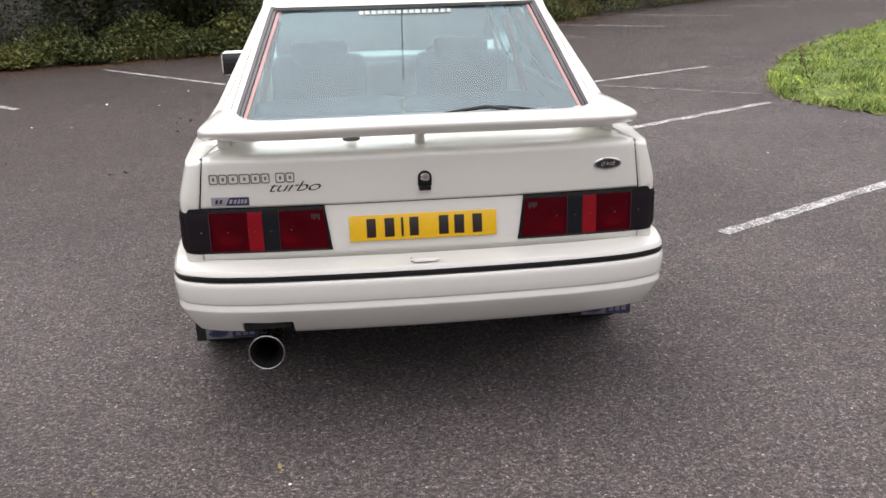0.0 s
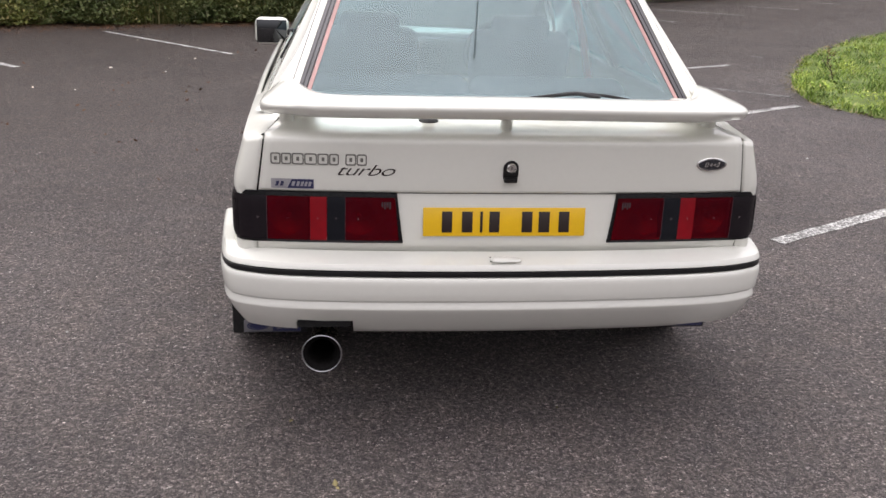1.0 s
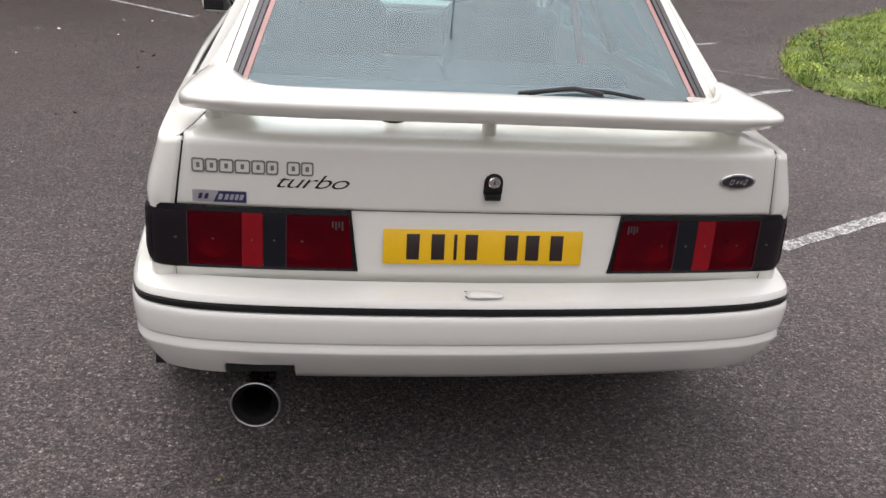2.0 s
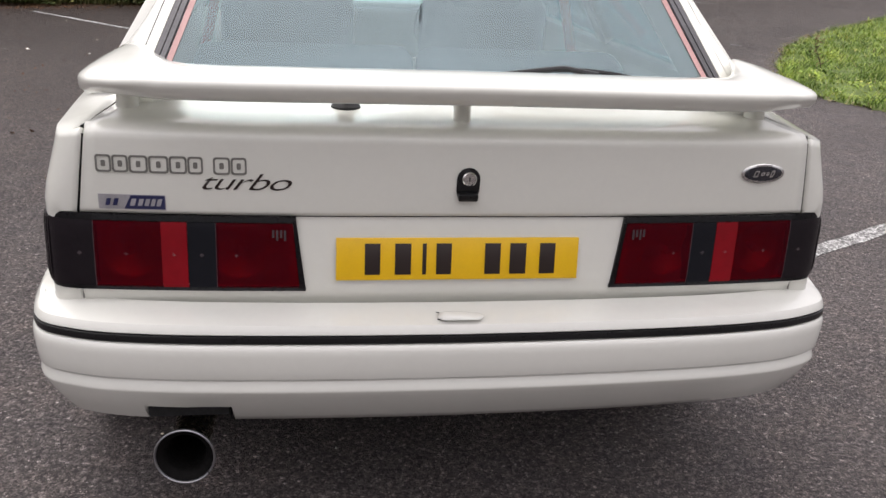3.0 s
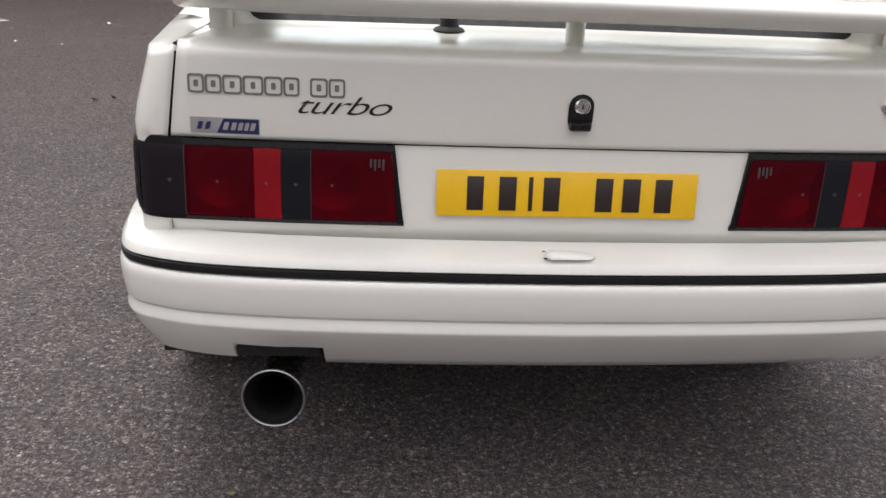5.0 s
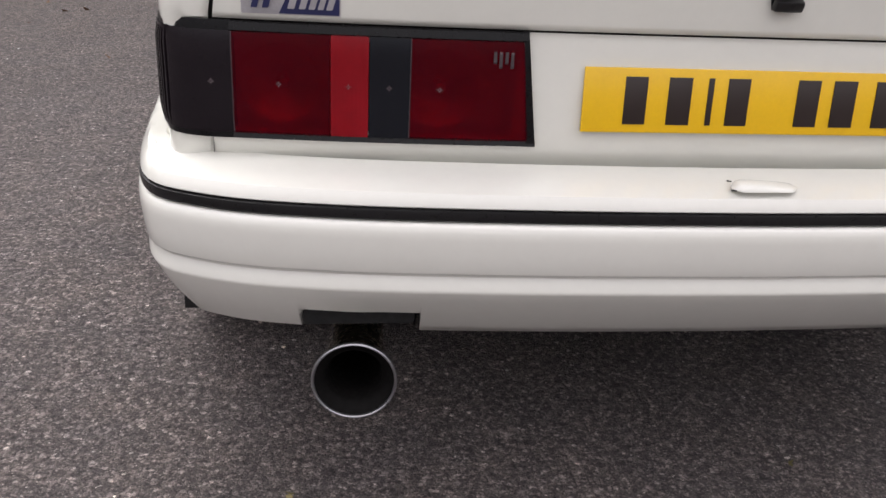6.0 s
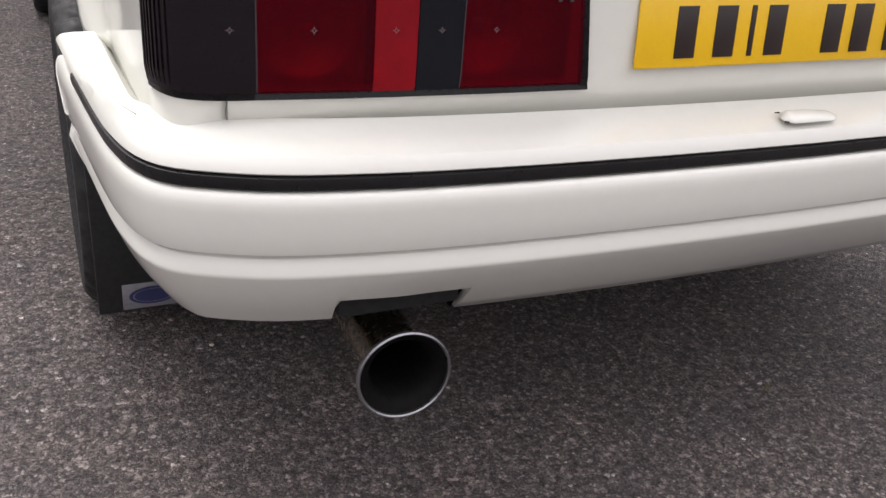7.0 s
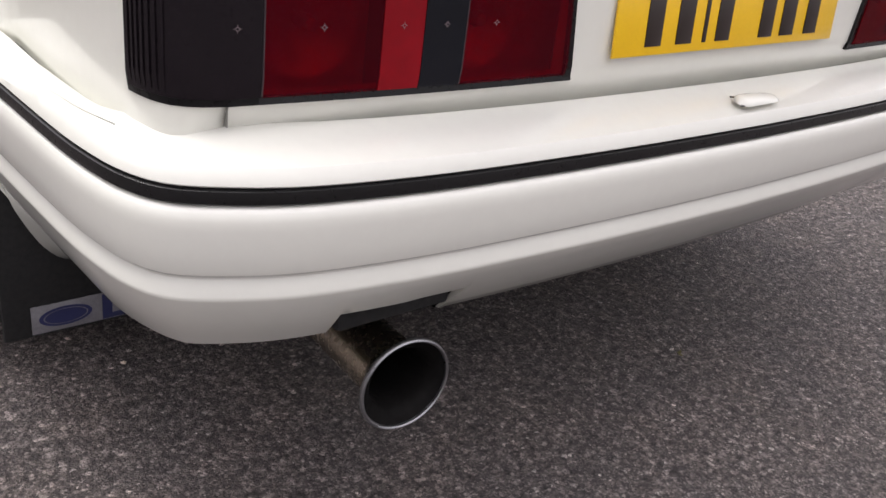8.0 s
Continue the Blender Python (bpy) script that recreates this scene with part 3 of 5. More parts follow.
    for i in range(121):
        foot, out = hedge_at(i / 120 * 0.999)
        foot = ragged(foot, out)
        rows.append([bm.verts.new((*(foot + out * d), h + 0.1 * noise.noise((foot.x, foot.y, d)))) for d, h in ((0.05, -0.14), (0.5, 0.08), (1.6, 0.3), (3.0, 1.0), (5.0, 2.0), (9, 2.6))])
    for a, b in zip(rows, rows[1:]):
        for i in range(5):
            bm.faces.new((a[i], a[i + 1], b[i + 1], b[i]))
    tagged(finish("earth_bank", bm, EARTH), "dark earth bank under the hedge", "ground", kind="structure")


PALE_STONES = [(-3.11, 7.82, 0.022), (-2.91, 7.85, 0.026), (-2.43, 8.72, 0.018), (-2.13, 8.74, 0.02), (-2.29, 7.64, 0.018), (-3.32, 6.46, 0.016), (-2.91, 6.36, 0.014), (-3.14, 10.51, 0.016)]


def loose_stones():
    """Pale chippings lying loose on the asphalt."""
    rnd = random.Random(3)
    verts, faces = [], []
    for k in range(420):
        x, y = (rnd.uniform(-7, 0), rnd.uniform(1.5, 9.5)) if k < 150 else (rnd.uniform(-3.5, 3.5), rnd.uniform(-2.5, 2)) if k < 340 else (rnd.uniform(1, 6), rnd.uniform(2, 12))
        r = rnd.uniform(0.003, 0.008) if k < 150 else rnd.uniform(0.003, 0.007) if k < 340 else rnd.uniform(0.004, 0.012)
        n = len(verts)
        for i in range(5):
            a = i * 1.257 + rnd.uniform(-.3, .3)
            q = r * rnd.uniform(0.7, 1.1)
            verts.append((x + q * math.cos(a), y + q * math.sin(a), 0.001))
        verts.append((x + rnd.uniform(-.2, .2) * r, y, r * rnd.uniform(0.5, 0.8)))
        faces += [(n + i, n + (i + 1) % 5, n + 5) for i in range(5)]
    for x, y, r in PALE_STONES:
        n, r = len(verts), r * 0.75
        for i in range(6):
            a = i * 1.047 + rnd.uniform(-.3, .3)
            verts.append((x + r * rnd.uniform(0.7, 1.2) * math.cos(a), y + r * rnd.uniform(0.7, 1.2) * math.sin(a), 0.001))
        verts.append((x, y, r * 0.8))
        faces += [(n + i, n + (i + 1) % 6, n + 6) for i in range(6)]
    stuff_mesh("loose_chippings", verts, faces, PEBBLE, "pale loose stone chippings on the asphalt", "gravel")


grass_verge()
loose_stones()


def dock_weed(x, y, height):
    """A dead dock stem with side shoots and a few hanging leaves."""
    rnd = random.Random(8)
    z = mound(x, y) - 0.02
    root = new("dock_weed")
    root.location = (x, y, z)
    spine = [Vector((0.02 * math.sin(k * 0.8) - 0.010 * k, 0.01 * k, height * k / 7)) for k in range(8)]
    bm = tube(spine, [0.006 - 0.0006 * k for k in range(8)], 6)
    verts, faces = [], []
    for k in range(2, 8):
        for _ in range(2):
            a, l = rnd.uniform(0, 6.28), rnd.uniform(0.05, 0.11)
            tip = spine[k] + Vector((math.cos(a) * l, math.sin(a) * l, l * 0.9))
            tube([spine[k], (spine[k] + tip) / 2 + Vector((0, 0, -0.006)), tip], [0.0025, 0.002, 0.0012], 5, bm)
            for _ in range(5):
                leaf_cards(verts, faces, rnd, spine[k].lerp(tip, rnd.random()), rnd.uniform(0.015, 0.05), 0.6)
    part("stem", bm, BARK, root)
    me = bpy.data.meshes.new("leaf_sprays")
    me.from_pydata(verts, [], faces)
    me.materials.append(LITTER)
    new("leaf_sprays", me).parent = root
    return tagged(root, "dead brown dock stem standing in the grass", "weed")


dock_weed(5.33, 7.57, 0.36)

hedge()


def tree(x, y, height, seed, z=1.2, spread=0.5, leaf=0.15, first=3):
    rnd = random.Random(seed)
    root = new("tree")
    root.location = (x, y, z)
    bm = bmesh.new()
    trunk = [(0.1 * math.sin(i * 0.9 + seed), 0.1 * math.cos(i * 0.7 + seed), -0.8 + height * 0.75 * i / 8) for i in range(9)]
    tube(trunk, [0.17 * (1 - 0.09 * i) for i in range(9)], 9, bm)
    tips = []
    for k in range(11):
        i = rnd.randint(first, 8)
        a, l = rnd.uniform(0, 6.28), rnd.uniform(0.9, 1.9)
        p = Vector(trunk[i])
        q = p + Vector((math.cos(a) * l, math.sin(a) * l, rnd.uniform(0.2, 1.1)))
        tube([p, (p + q) / 2 + Vector((0, 0, 0.15)), q], [0.06, 0.04, 0.015], 6, bm)
        tips += [q, (p + q) / 2]
    part("trunk", bm, BARK, root)
    verts, faces = [], []
    for c in tips + [Vector(trunk[-1])]:
        for _ in range(150):
            leaf_cards(verts, faces, rnd, c + Vector((rnd.gauss(0, spread), rnd.gauss(0, spread), rnd.gauss(0, spread * 0.85))), rnd.uniform(0.7, 1.3) * leaf)
    me = bpy.data.meshes.new("crown")
    me.from_pydata(verts, [], faces)
    me.materials.append(LEAF)
    new("crown", me).parent = root
    return tagged(root, "dark broadleaf tree behind the hedge", "tree", "trees behind the hedge")


for k, s in enumerate((0.16, 0.24, 0.30, 0.345, 0.39, 0.435, 0.48, 0.53, 0.59, 0.66, 0.73, 0.80, 0.87, 0.94)):
    foot_, out_ = hedge_at(s)
    tree(*(foot_ + out_ * (2.8 + (k % 3) * 0.7)), 5.2 + (k * 7 % 4) * 0.6, 100 + k)




# ---------------------------------------------------------------- a far parked car
DARK_PAINT = vary(shader("dark_paint", (0.008, 0.008, 0.011), 0.45, spec=0.2), (0.008, 0.008, 0.011), 0.2, 2, 40, (0.4, 0.6))


def far_car(x, y, turn):
    """A dark hatchback far across the car park: body, glasshouse, wheels, lamps."""
    root = new("parked_car")
    root.matrix_world = pose(x, y, 0, 0, 0, turn)
    side = [(-2.0, 0.30), (-2.05, 0.55), (-1.98, 0.86), (-1.80, 0.95), (1.00, 0.97), (1.75, 0.84), (2.02, 0.66), (2.05, 0.40), (1.95, 0.26)]
    part("body", loft([[(u, w * (0.96 if z > 0.9 else 1.0), z) for u, z in side] for w in (-0.84, -0.82, 0.82, 0.84)]), DARK_PAINT, root, sharp=25)
    house = [(-1.86, 0.94), (-1.50, 1.36), (-1.20, 1.42), (-0.10, 1.43), (0.25, 1.38), (1.02, 0.95)]
    part("glasshouse", loft([[(u, w * (0.80 if z < 1.2 else 0.62), z) for u, z in house] for w in (-1, 1)]), TRIM, root, sharp=25)
    part("roof", loft([[(u, w, z) for u, z in ((-1.48, 1.38), (-1.20, 1.445), (-0.10, 1.455), (0.25, 1.40), (-0.10, 1.40), (-1.20, 1.39))] for w in (-0.60, 0.60)]), DARK_PAINT, root)
    for u in (-1.28, 1.28):
        for w in (-0.80, 0.80):
            tyre_ = part("wheel", lathe([(0.19, -0.09), (0.28, -0.10), (0.305, -0.07), (0.305, 0.07), (0.28, 0.10), (0.19, 0.09)], (u, w, 0.305), "y", 28), RUBBER, root)
            part("rim", lathe([(0.0, 0.05), (0.10, 0.06), (0.19, 0.08), (0.19, -0.08), (0.10, -0.06), (0.0, -0.05)], (u, w, 0.305), "y", 20), SEAL, tyre_)
    for w in (-0.60, 0.60):
        part("headlamp", box((0.10, 0.34, 0.13), (1.96, w, 0.68), 0.03), CHROME, root)
    return tagged(root, "dark hatchback parked far across the asphalt", "car")


far_car(33.1, 46.4, -33.5)


# ---------------------------------------------------------------- the car
car = new("car")
car.location = (0.010, 0, 0)
tagged(car, "white three-door hatchback with rear spoiler, parked on asphalt", "car")

WHEEL_Y, WHEEL_Z, ARCH = (0.80, 3.20), 0.292, 0.362


def bow(x):
    return 0.028 * (abs(x) / 0.736) ** 3


def rear_profile(z):
    return lerp_table(z, [(0.570, 0.026), (0.592, 0.014), (0.608, 0.006), (0.63, 0.002), (0.70, 0.004), (0.768, 0.010), (0.772, 0.003), (0.85, -0.006), (0.922, -0.011), (0.932, -0.009), (0.939, 0.0)])


def inset(z):
    return lerp_table(z, [(0.22, 0.035), (0.40, 0.006), (0.55, 0.0), (0.77, -0.002), (0.80, -0.002), (0.945, 0.038)])


PLAN = spline([(0.7435, 0.029), (0.775, 0.037), (0.797, 0.054), (0.809, 0.085), (0.814, 0.13), (0.818, 0.3), (0.822, 0.6), (0.830, 1.2), (0.830, 2.2), (0.822, 2.9), (0.808, 3.4), (0.775, 3.66), (0.70, 3.78), (0.5, 3.85), (0.0, 3.88)], 420)


def belt(y):
    return lerp_table(y, [(0.0, 0.921), (0.10, 0.922), (0.18, 0.927), (0.30, 0.938), (0.45, 0.946), (1.2, 0.955), (2.6, 0.945), (3.3, 0.87), (3.9, 0.79)])


def rear_top(x, y):
    """The quarter panel's upper edge, rising towards the lid at the rear."""
    return belt(y) + 0.0135 * max(0.0, min(1.0, (0.80 - x) / 0.056)) * (1 - smooth01((y - 0.06) / 0.02))


def sill(x, y):
    low = lerp_table(y, [(0.0, 0.555), (0.62, 0.555), (0.63, 0.24), (3.4, 0.24), (3.55, 0.42), (3.9, 0.42)])
    for c in WHEEL_Y:
        if abs(y - c) < ARCH:
            low = max(low, WHEEL_Z + math.sqrt(ARCH ** 2 - (y - c) ** 2))
    return low


def flare(y, z):
    out = 0.0
    for c in WHEEL_Y:
        r = math.hypot(y - c, z - WHEEL_Z) - ARCH
        out = max(out, 0.032 * smooth01(1 - r / 0.085) * smooth01((y - 0.46) / 0.12))
    return out


def seam_lean(z):
    """The lid narrows towards its top."""
    return 0.0235 * max(0.0, (z - 0.772) / 0.168)


def side_point(sign, i, v):
    x, y = PLAN[i]
    low = sill(x, y)
    split_ = max(0.7688, low + 0.01)
    z = low + (split_ - low) * v / 0.5 if v <= 0.5 else split_ + 0.003 + (rear_top(x, y) - split_ - 0.003) * (v - 0.501) / 0.499
    back = smooth01((0.80 - x) / 0.057) if y < 1 else 0.0
    turned = smooth01((x - 0.7435) / 0.05) if y < 1 else 1 if y < 3.7 else 0.2
    return (sign * (x - inset(z) * turned - seam_lean(z) * (1 - turned) + flare(y, z)), y + back * rear_profile(z) + 0.4 * inset(z) * back * turned, z)


VS = [0, 0.03, 0.08, 0.16, 0.25, 0.34, 0.43, 0.5, 0.501, 0.56, 0.66, 0.78, 0.88, 0.95, 1.0]
for sign in (-1, 1):
    bm = grid(lambda i, v: side_point(sign, i, v), range(len(PLAN)), VS)
    ob = part("body_side", bm, WHITE, car, face=(sign, 0, 0))
    ob.modifiers.new("skin", "SOLIDIFY").thickness = 0.014

# rear panel between lamps, sill lip
bm = grid(lambda x, z: (x, bow(x) + rear_profile(z), z), np.linspace(-0.7435, 0.7435, 61), np.linspace(0.572, 0.7675, 21))
hole = [f for f in bm.faces if 0.335 < abs(f.calc_center_median().x) < 0.715 and 0.63 < f.calc_center_median().z < 0.752]
bmesh.ops.delete(bm, geom=hole, context="FACES")
part("rear_panel", bm, WHITE, car, face=(0, -1, 0))

# tailgate skin: vertical face and shelf up to the glass
def lid_point(x, k):
    half = 0.7370
    if k < 9:
        z = (0.7715, 0.78, 0.80, 0.84, 0.875, 0.900, 0.915, 0.9265, 0.935)[k]
        return (x * (half - seam_lean(z)), bow(x * half) + rear_profile(z), z)
    y, z, hw = ((0.004, 0.9395, 0.716), (0.014, 0.943, 0.7135), (0.05, 0.946, 0.704), (0.10, 0.950, 0.693), (0.16, 0.954, 0.682), (0.225, 0.957, 0.671), (0.252, 0.967, 0.668))[k - 9]
    return (x * hw, bow(x * half) * (1 - (k - 9) / 7) + y, z + 0.006 * (1 - x * x) * min(1, (k - 9) / 3))


tailgate = part("tailgate", grid(lid_point, np.linspace(-1, 1, 61), range(16)), WHITE, car, "white tailgate lid with a flat shelf", face=(0, -1, 0.5))
tailgate.modifiers.new("skin", "SOLIDIFY").thickness = 0.012

# shut gap: dark jamb behind the seams
bm = grid(lambda x, z: (x * (1 - seam_lean(z) / 0.74), bow(x) + rear_profile(z) + 0.005, z), np.linspace(-0.743, 0.743, 41), (0.760, 0.771, 0.80, 0.86, 0.91, 0.924))
part("shut_gap", bm, SEAM, car)
for sign in (-1, 1):
    # shoulder beside the lid, running up to the pillar foot
    def shoulder(k, u):
        y0, z0, hw = ((0.006, 0.9385, 0.720), (0.05, 0.944, 0.708), (0.10, 0.949, 0.697), (0.16, 0.954, 0.686), (0.225, 0.962, 0.676), (0.30, 0.985, 0.672), (0.6, 0.99, 0.70))[k]
        y1 = (0.042, 0.075, 0.12, 0.18, 0.25, 0.33, 0.6)[k]
        z1 = belt(y1)
        out = np.interp(y1, PLAN[:200, 1], PLAN[:200, 0]) - inset(z1)
        b = bow(hw) * (1 - k / 6)
        return (sign * (hw + (out - hw) * u), y0 + b + (y1 - y0 - b) * u, z0 + (z1 - z0) * u + 0.003 * math.sin(math.pi * u) * min(1.0, k / 3))
    part("shoulder", grid(shoulder, range(7), np.linspace(0, 1, 7)), WHITE, car)
    part("shoulder_lip", grid(lambda k, u: Vector(shoulder(0, u)) + Vector((0, 0.002 * k, -0.012 * k)), range(2), np.linspace(0.12, 1, 7)), WHITE, car)
    part("shut_gap", grid(lambda k, u: Vector(shoulder(k, 0)) + Vector((sign * (-0.006 + 0.012 * u), 0.004, -0.009)), range(1, 5), (0, 1)), SEAM, car)

# ---- rear bumper
STRIP_PLAN = spline([(0, -0.087), (0.2, -0.084), (0.37, -0.078), (0.52, -0.069), (0.62, -0.058), (0.70, -0.044), (0.762, -0.023), (0.816, 0.007), (0.843, 0.05), (0.858, 0.11), (0.867, 0.18), (0.878, 0.32), (0.887, 0.447), (0.892, 0.535)], 78)


def both(path):
    p = np.array(path)
    left = p[:0:-1] * (-1, 1)
    return np.vstack([left, p])


def normals(path):
    d = np.gradient(path, axis=0)
    d /= np.linalg.norm(d, axis=1, keepdims=True)
    return np.stack([d[:, 1], -d[:, 0]], 1)


BUMP = both(STRIP_PLAN)
# extra stations for the crisp ends of the exhaust notch
for cut in (-0.640, -0.6315, -0.4658, -0.4650):
    k = int(np.searchsorted(BUMP[:, 0], cut))
    f = (cut - BUMP[k - 1, 0]) / (BUMP[k, 0] - BUMP[k - 1, 0])
    BUMP = np.insert(BUMP, k, BUMP[k - 1] + f * (BUMP[k] - BUMP[k - 1]), axis=0)
BUMP_N = normals(BUMP)


def arch_edge(z):
    """Where the wheel opening ends at a height."""
    return WHEEL_Y[0] - math.sqrt(max(0.0, ARCH ** 2 - (z - WHEEL_Z) ** 2))


def sweep(section, lo=0, hi=None, bm=None, closed=False):
    """Skin a section of (inward offset, z), which may depend on the place along the bumper."""
    rows = []
    for i in range(lo, hi if hi is not None else len(BUMP)):
        p, n = BUMP[i], BUMP_N[i]
        rows.append([(p[0] - n[0] * o, min(p[1] - n[1] * o, arch_edge(z)), z) for o, z in section(p[0], p[1])])
    return loft(rows, closed, closed, bm)


def along(y):
    return smooth01((y - 0.0) / 0.16)


def bumper_section(x, y):
    """Shelf, recess for the strip, face, groove, tucked-in foot, and back."""
    a = along(y)
    side = lerp_table(y, [(0.08, 0.036), (0.18, 0.041), (0.32, 0.052), (0.45, 0.058)])
    inner, top = 0.088 * (1 - a) + side * a, lerp_table(y, [(0.0, 0.5905), (0.06, 0.589), (0.124, 0.585), (0.255, 0.574), (0.34, 0.568)])
    corner = smooth01((abs(x) - 0.50) / 0.17)
    bottom, foot = 0.3255 + 0.0165 * corner, 0.086 - 0.026 * corner - 0.013 * a
    pts = [(inner, top - 0.004), (inner * 0.93, top), (inner * 0.70, top - 0.0025 + 0.002 * a), (inner * 0.45, top - 0.0065 + 0.006 * a), (0.024, top - 0.0115 + 0.0105 * a), (0.013, top - 0.0155 + 0.0138 * a), (0.007, min(0.573, top - 0.003)), (0.002, min(0.5645, top - 0.007)), (0.000, 0.5565), (0.002, 0.5545), (0.012, 0.5535)]
    pts += [(0.012, 0.5350), (0.0035, 0.5347), (0.0005, 0.5335), (-0.0028, 0.529), (-0.0048, 0.521), (-0.0052, 0.511), (-0.003, 0.485), (-0.0005, 0.464), (0.0008, 0.4606), (0.0032, 0.4592), (0.0082, 0.4545), (0.0086, 0.4525), (0.0078, 0.4508)]
    # a sloping ledge under the groove, then the skin tucks under from a crease
    pts += [(0.0050, 0.4425), (0.0026, 0.4345), (0.0024, 0.4315), (0.0036, 0.4285)]
    slope = (foot - 0.0036) / (0.4285 - bottom)
    for k in range(1, 7):
        z = 0.4285 + (bottom - 0.4285) * k / 6
        pts.append((0.0036 + (0.4285 - z) * slope + 0.004 * math.sin(math.pi * k / 6) * -1, z))
    end = pts[-1][0]
    pts += [(end + 0.006, bottom - 0.002), (end + 0.022, bottom + 0.002), (end + 0.022, 0.42), (max(end + 0.03, inner + 0.004), 0.54)]
    if -0.632 < x < -0.4655:
        pts = [(o, max(z, 0.379)) for o, z in pts]
    return pts


rear_bumper = part("rear_bumper", sweep(bumper_section, closed=True), BUMPER_WHITE, car, "white moulded rear bumper with a black strip", sharp=32)
part("rubbing_strip", sweep(lambda x, y: [(0.010, 0.555), (0.003, 0.5535), (-0.001, 0.5515), (-0.002, 0.545), (-0.001, 0.5385), (0.003, 0.5357), (0.010, 0.535)], 9, len(BUMP) - 9), TRIM, rear_bumper, "glossy black rubbing strip")
# return of the bumper's end along the wheel opening
RETURN = spline([(0.868, 0.436), (0.864, 0.400), (0.857, 0.362), (0.845, 0.331), (0.822, 0.288), (0.797, 0.262), (0.770, 0.256), (0.745, 0.275)], 24)


def return_point(sign, i, u):
    x, z = RETURN[i]
    y = 0.432 - 0.17 * u + 0.012 * math.sin(math.pi * u)
    deep = i / 23
    return (sign * (x - 0.020 * u + 0.020 * u * deep - 0.012 * u * (1 - deep)), min(y, arch_edge(z) - 0.003), z + 0.075 * u * deep + 0.004 * u)


for sign in (-1, 1):
    bm = grid(lambda i, u: return_point(sign, i, u), range(24), np.linspace(0, 1, 7))
    bmesh.ops.recalc_face_normals(bm, faces=bm.faces[:])
    bmesh.ops.solidify(bm, geom=bm.faces[:], thickness=0.006)
    part("arch_return", bm, BUMPER_WHITE, rear_bumper)
# unpainted inner wall where the notch ends
bm = bmesh.new()
bm.faces.new([bm.verts.new((-0.4668, y, z)) for y, z in ((-0.0235, 0.3785), (0.0135, 0.3270), (0.022, 0.3270), (0.022, 0.3785))])
bmesh.ops.solidify(bm, geom=bm.faces[:], thickness=0.001)
part("notch_wall", bm, UNDER, rear_bumper, smooth=False)
# towing eye cover on the shelf
def tow_ring(u):
    """Half-round blister, tall at its blunt end and fading into the shelf at the other."""
    x = -0.056 + 0.092 * u
    h = 0.0085 * min(1.0, u / 0.10) ** 0.5 * (1 - 0.55 * smooth01((u - 0.35) / 0.65)) * min(1.0, (1.002 - u) / 0.10) ** 0.5 + 0.0005
    w = 0.0140 * (1 - 0.12 * u) * min(1.0, (1.004 - u) / 0.12) ** 0.5 * min(1.0, (u + 0.004) / 0.12) ** 0.5
    return [(x, -0.066 + w * math.cos(a), 0.5845 - 0.15 * w * -math.cos(a) + h * math.sin(a)) for a in np.linspace(0, math.pi, 9)]


part("tow_cover", loft([tow_ring(u) for u in np.linspace(0, 1, 15)], False, False), BUMPER_WHITE, rear_bumper, face=(0, 0, 1))
for dy, dz in ((0.009, 0.0045), (-0.011, -0.0015)):
    part("tow_slot", box((0.007, 0.0016, 0.002), (-0.0565, -0.066 + dy, 0.5858 + dz), 0.0008, (14, 0, -22)), UNDER, rear_bumper)
# joint between quarter panel and rear panel, under each lamp
for sign in (-1, 1):
    part("panel_joint", box((0.0012, 0.006, 0.022), (sign * 0.744, 0.029 + 0.0085, 0.603), 0.0005), JOINT, car)

# dark underside
bm = box((1.44, 3.3, 0.20), (0, 1.96, 0.30), 0.03)
part("floor_pan", bm, UNDER, car)
part("rear_valance", box((1.46, 0.12, 0.16), (0, 0.10, 0.44), 0.03), UNDER, car)
part("notch_shield", box((0.1605, 0.075, 0.085), (-0.5485, 0.0235, 0.3925), 0.006), UNDER, car)
part("fuel_tank", box((0.80, 0.40, 0.22), (0.18, 0.46, 0.31), 0.05), UNDER, car)
part("rear_axle", tube([(-0.62, 0.80, 0.27), (0.62, 0.80, 0.27)], 0.035, 10), UNDER, car)

# ---- tail lamps
lamp_path = np.vstack([[(x, bow(x) + 0.0035) for x in np.linspace(0.30, 0.735, 60)], [(x, y + 0.003) for x, y in PLAN[:11]]])
lamp_run = np.r_[0, np.cumsum(np.linalg.norm(np.diff(lamp_path, axis=0), axis=1))]
lamp_norm = normals(lamp_path)


def lamp_point(u, out):
    k = [np.interp(u, lamp_run, lamp_path[:, c]) for c in (0, 1)]
    n = [np.interp(u, lamp_run, lamp_norm[:, c]) for c in (0, 1)]
    return k[0] + n[0] * out, k[1] + n[1] * out


LAMP_END = lamp_run[-1]


def lamp_piece(sign, u0, u1, z0, z1, out, thick, slant=0.0):
    """Block of lens between two stations; its inner end leans by slant."""
    def surface(u, k):
        v = k / 8
        uu = u + slant * v * max(0.0, 1 - (u - u0) / 0.04)
        x, y = lamp_point(uu, out - (0.0025 if k in (0, 8) else 0))
        return (sign * x, y + 0.003 * v, z0 + (z1 - z0) * v)
    bm = grid(surface, np.linspace(u0, u1, max(4, int((u1 - u0) / 0.012))), range(9))
    bmesh.ops.recalc_face_normals(bm, faces=bm.faces[:])
    if sum(f.normal.y for f in bm.faces) > 0:
        bmesh.ops.reverse_faces(bm, faces=bm.faces[:])
    bmesh.ops.solidify(bm, geom=bm.faces[:], thickness=thick)
    return bm


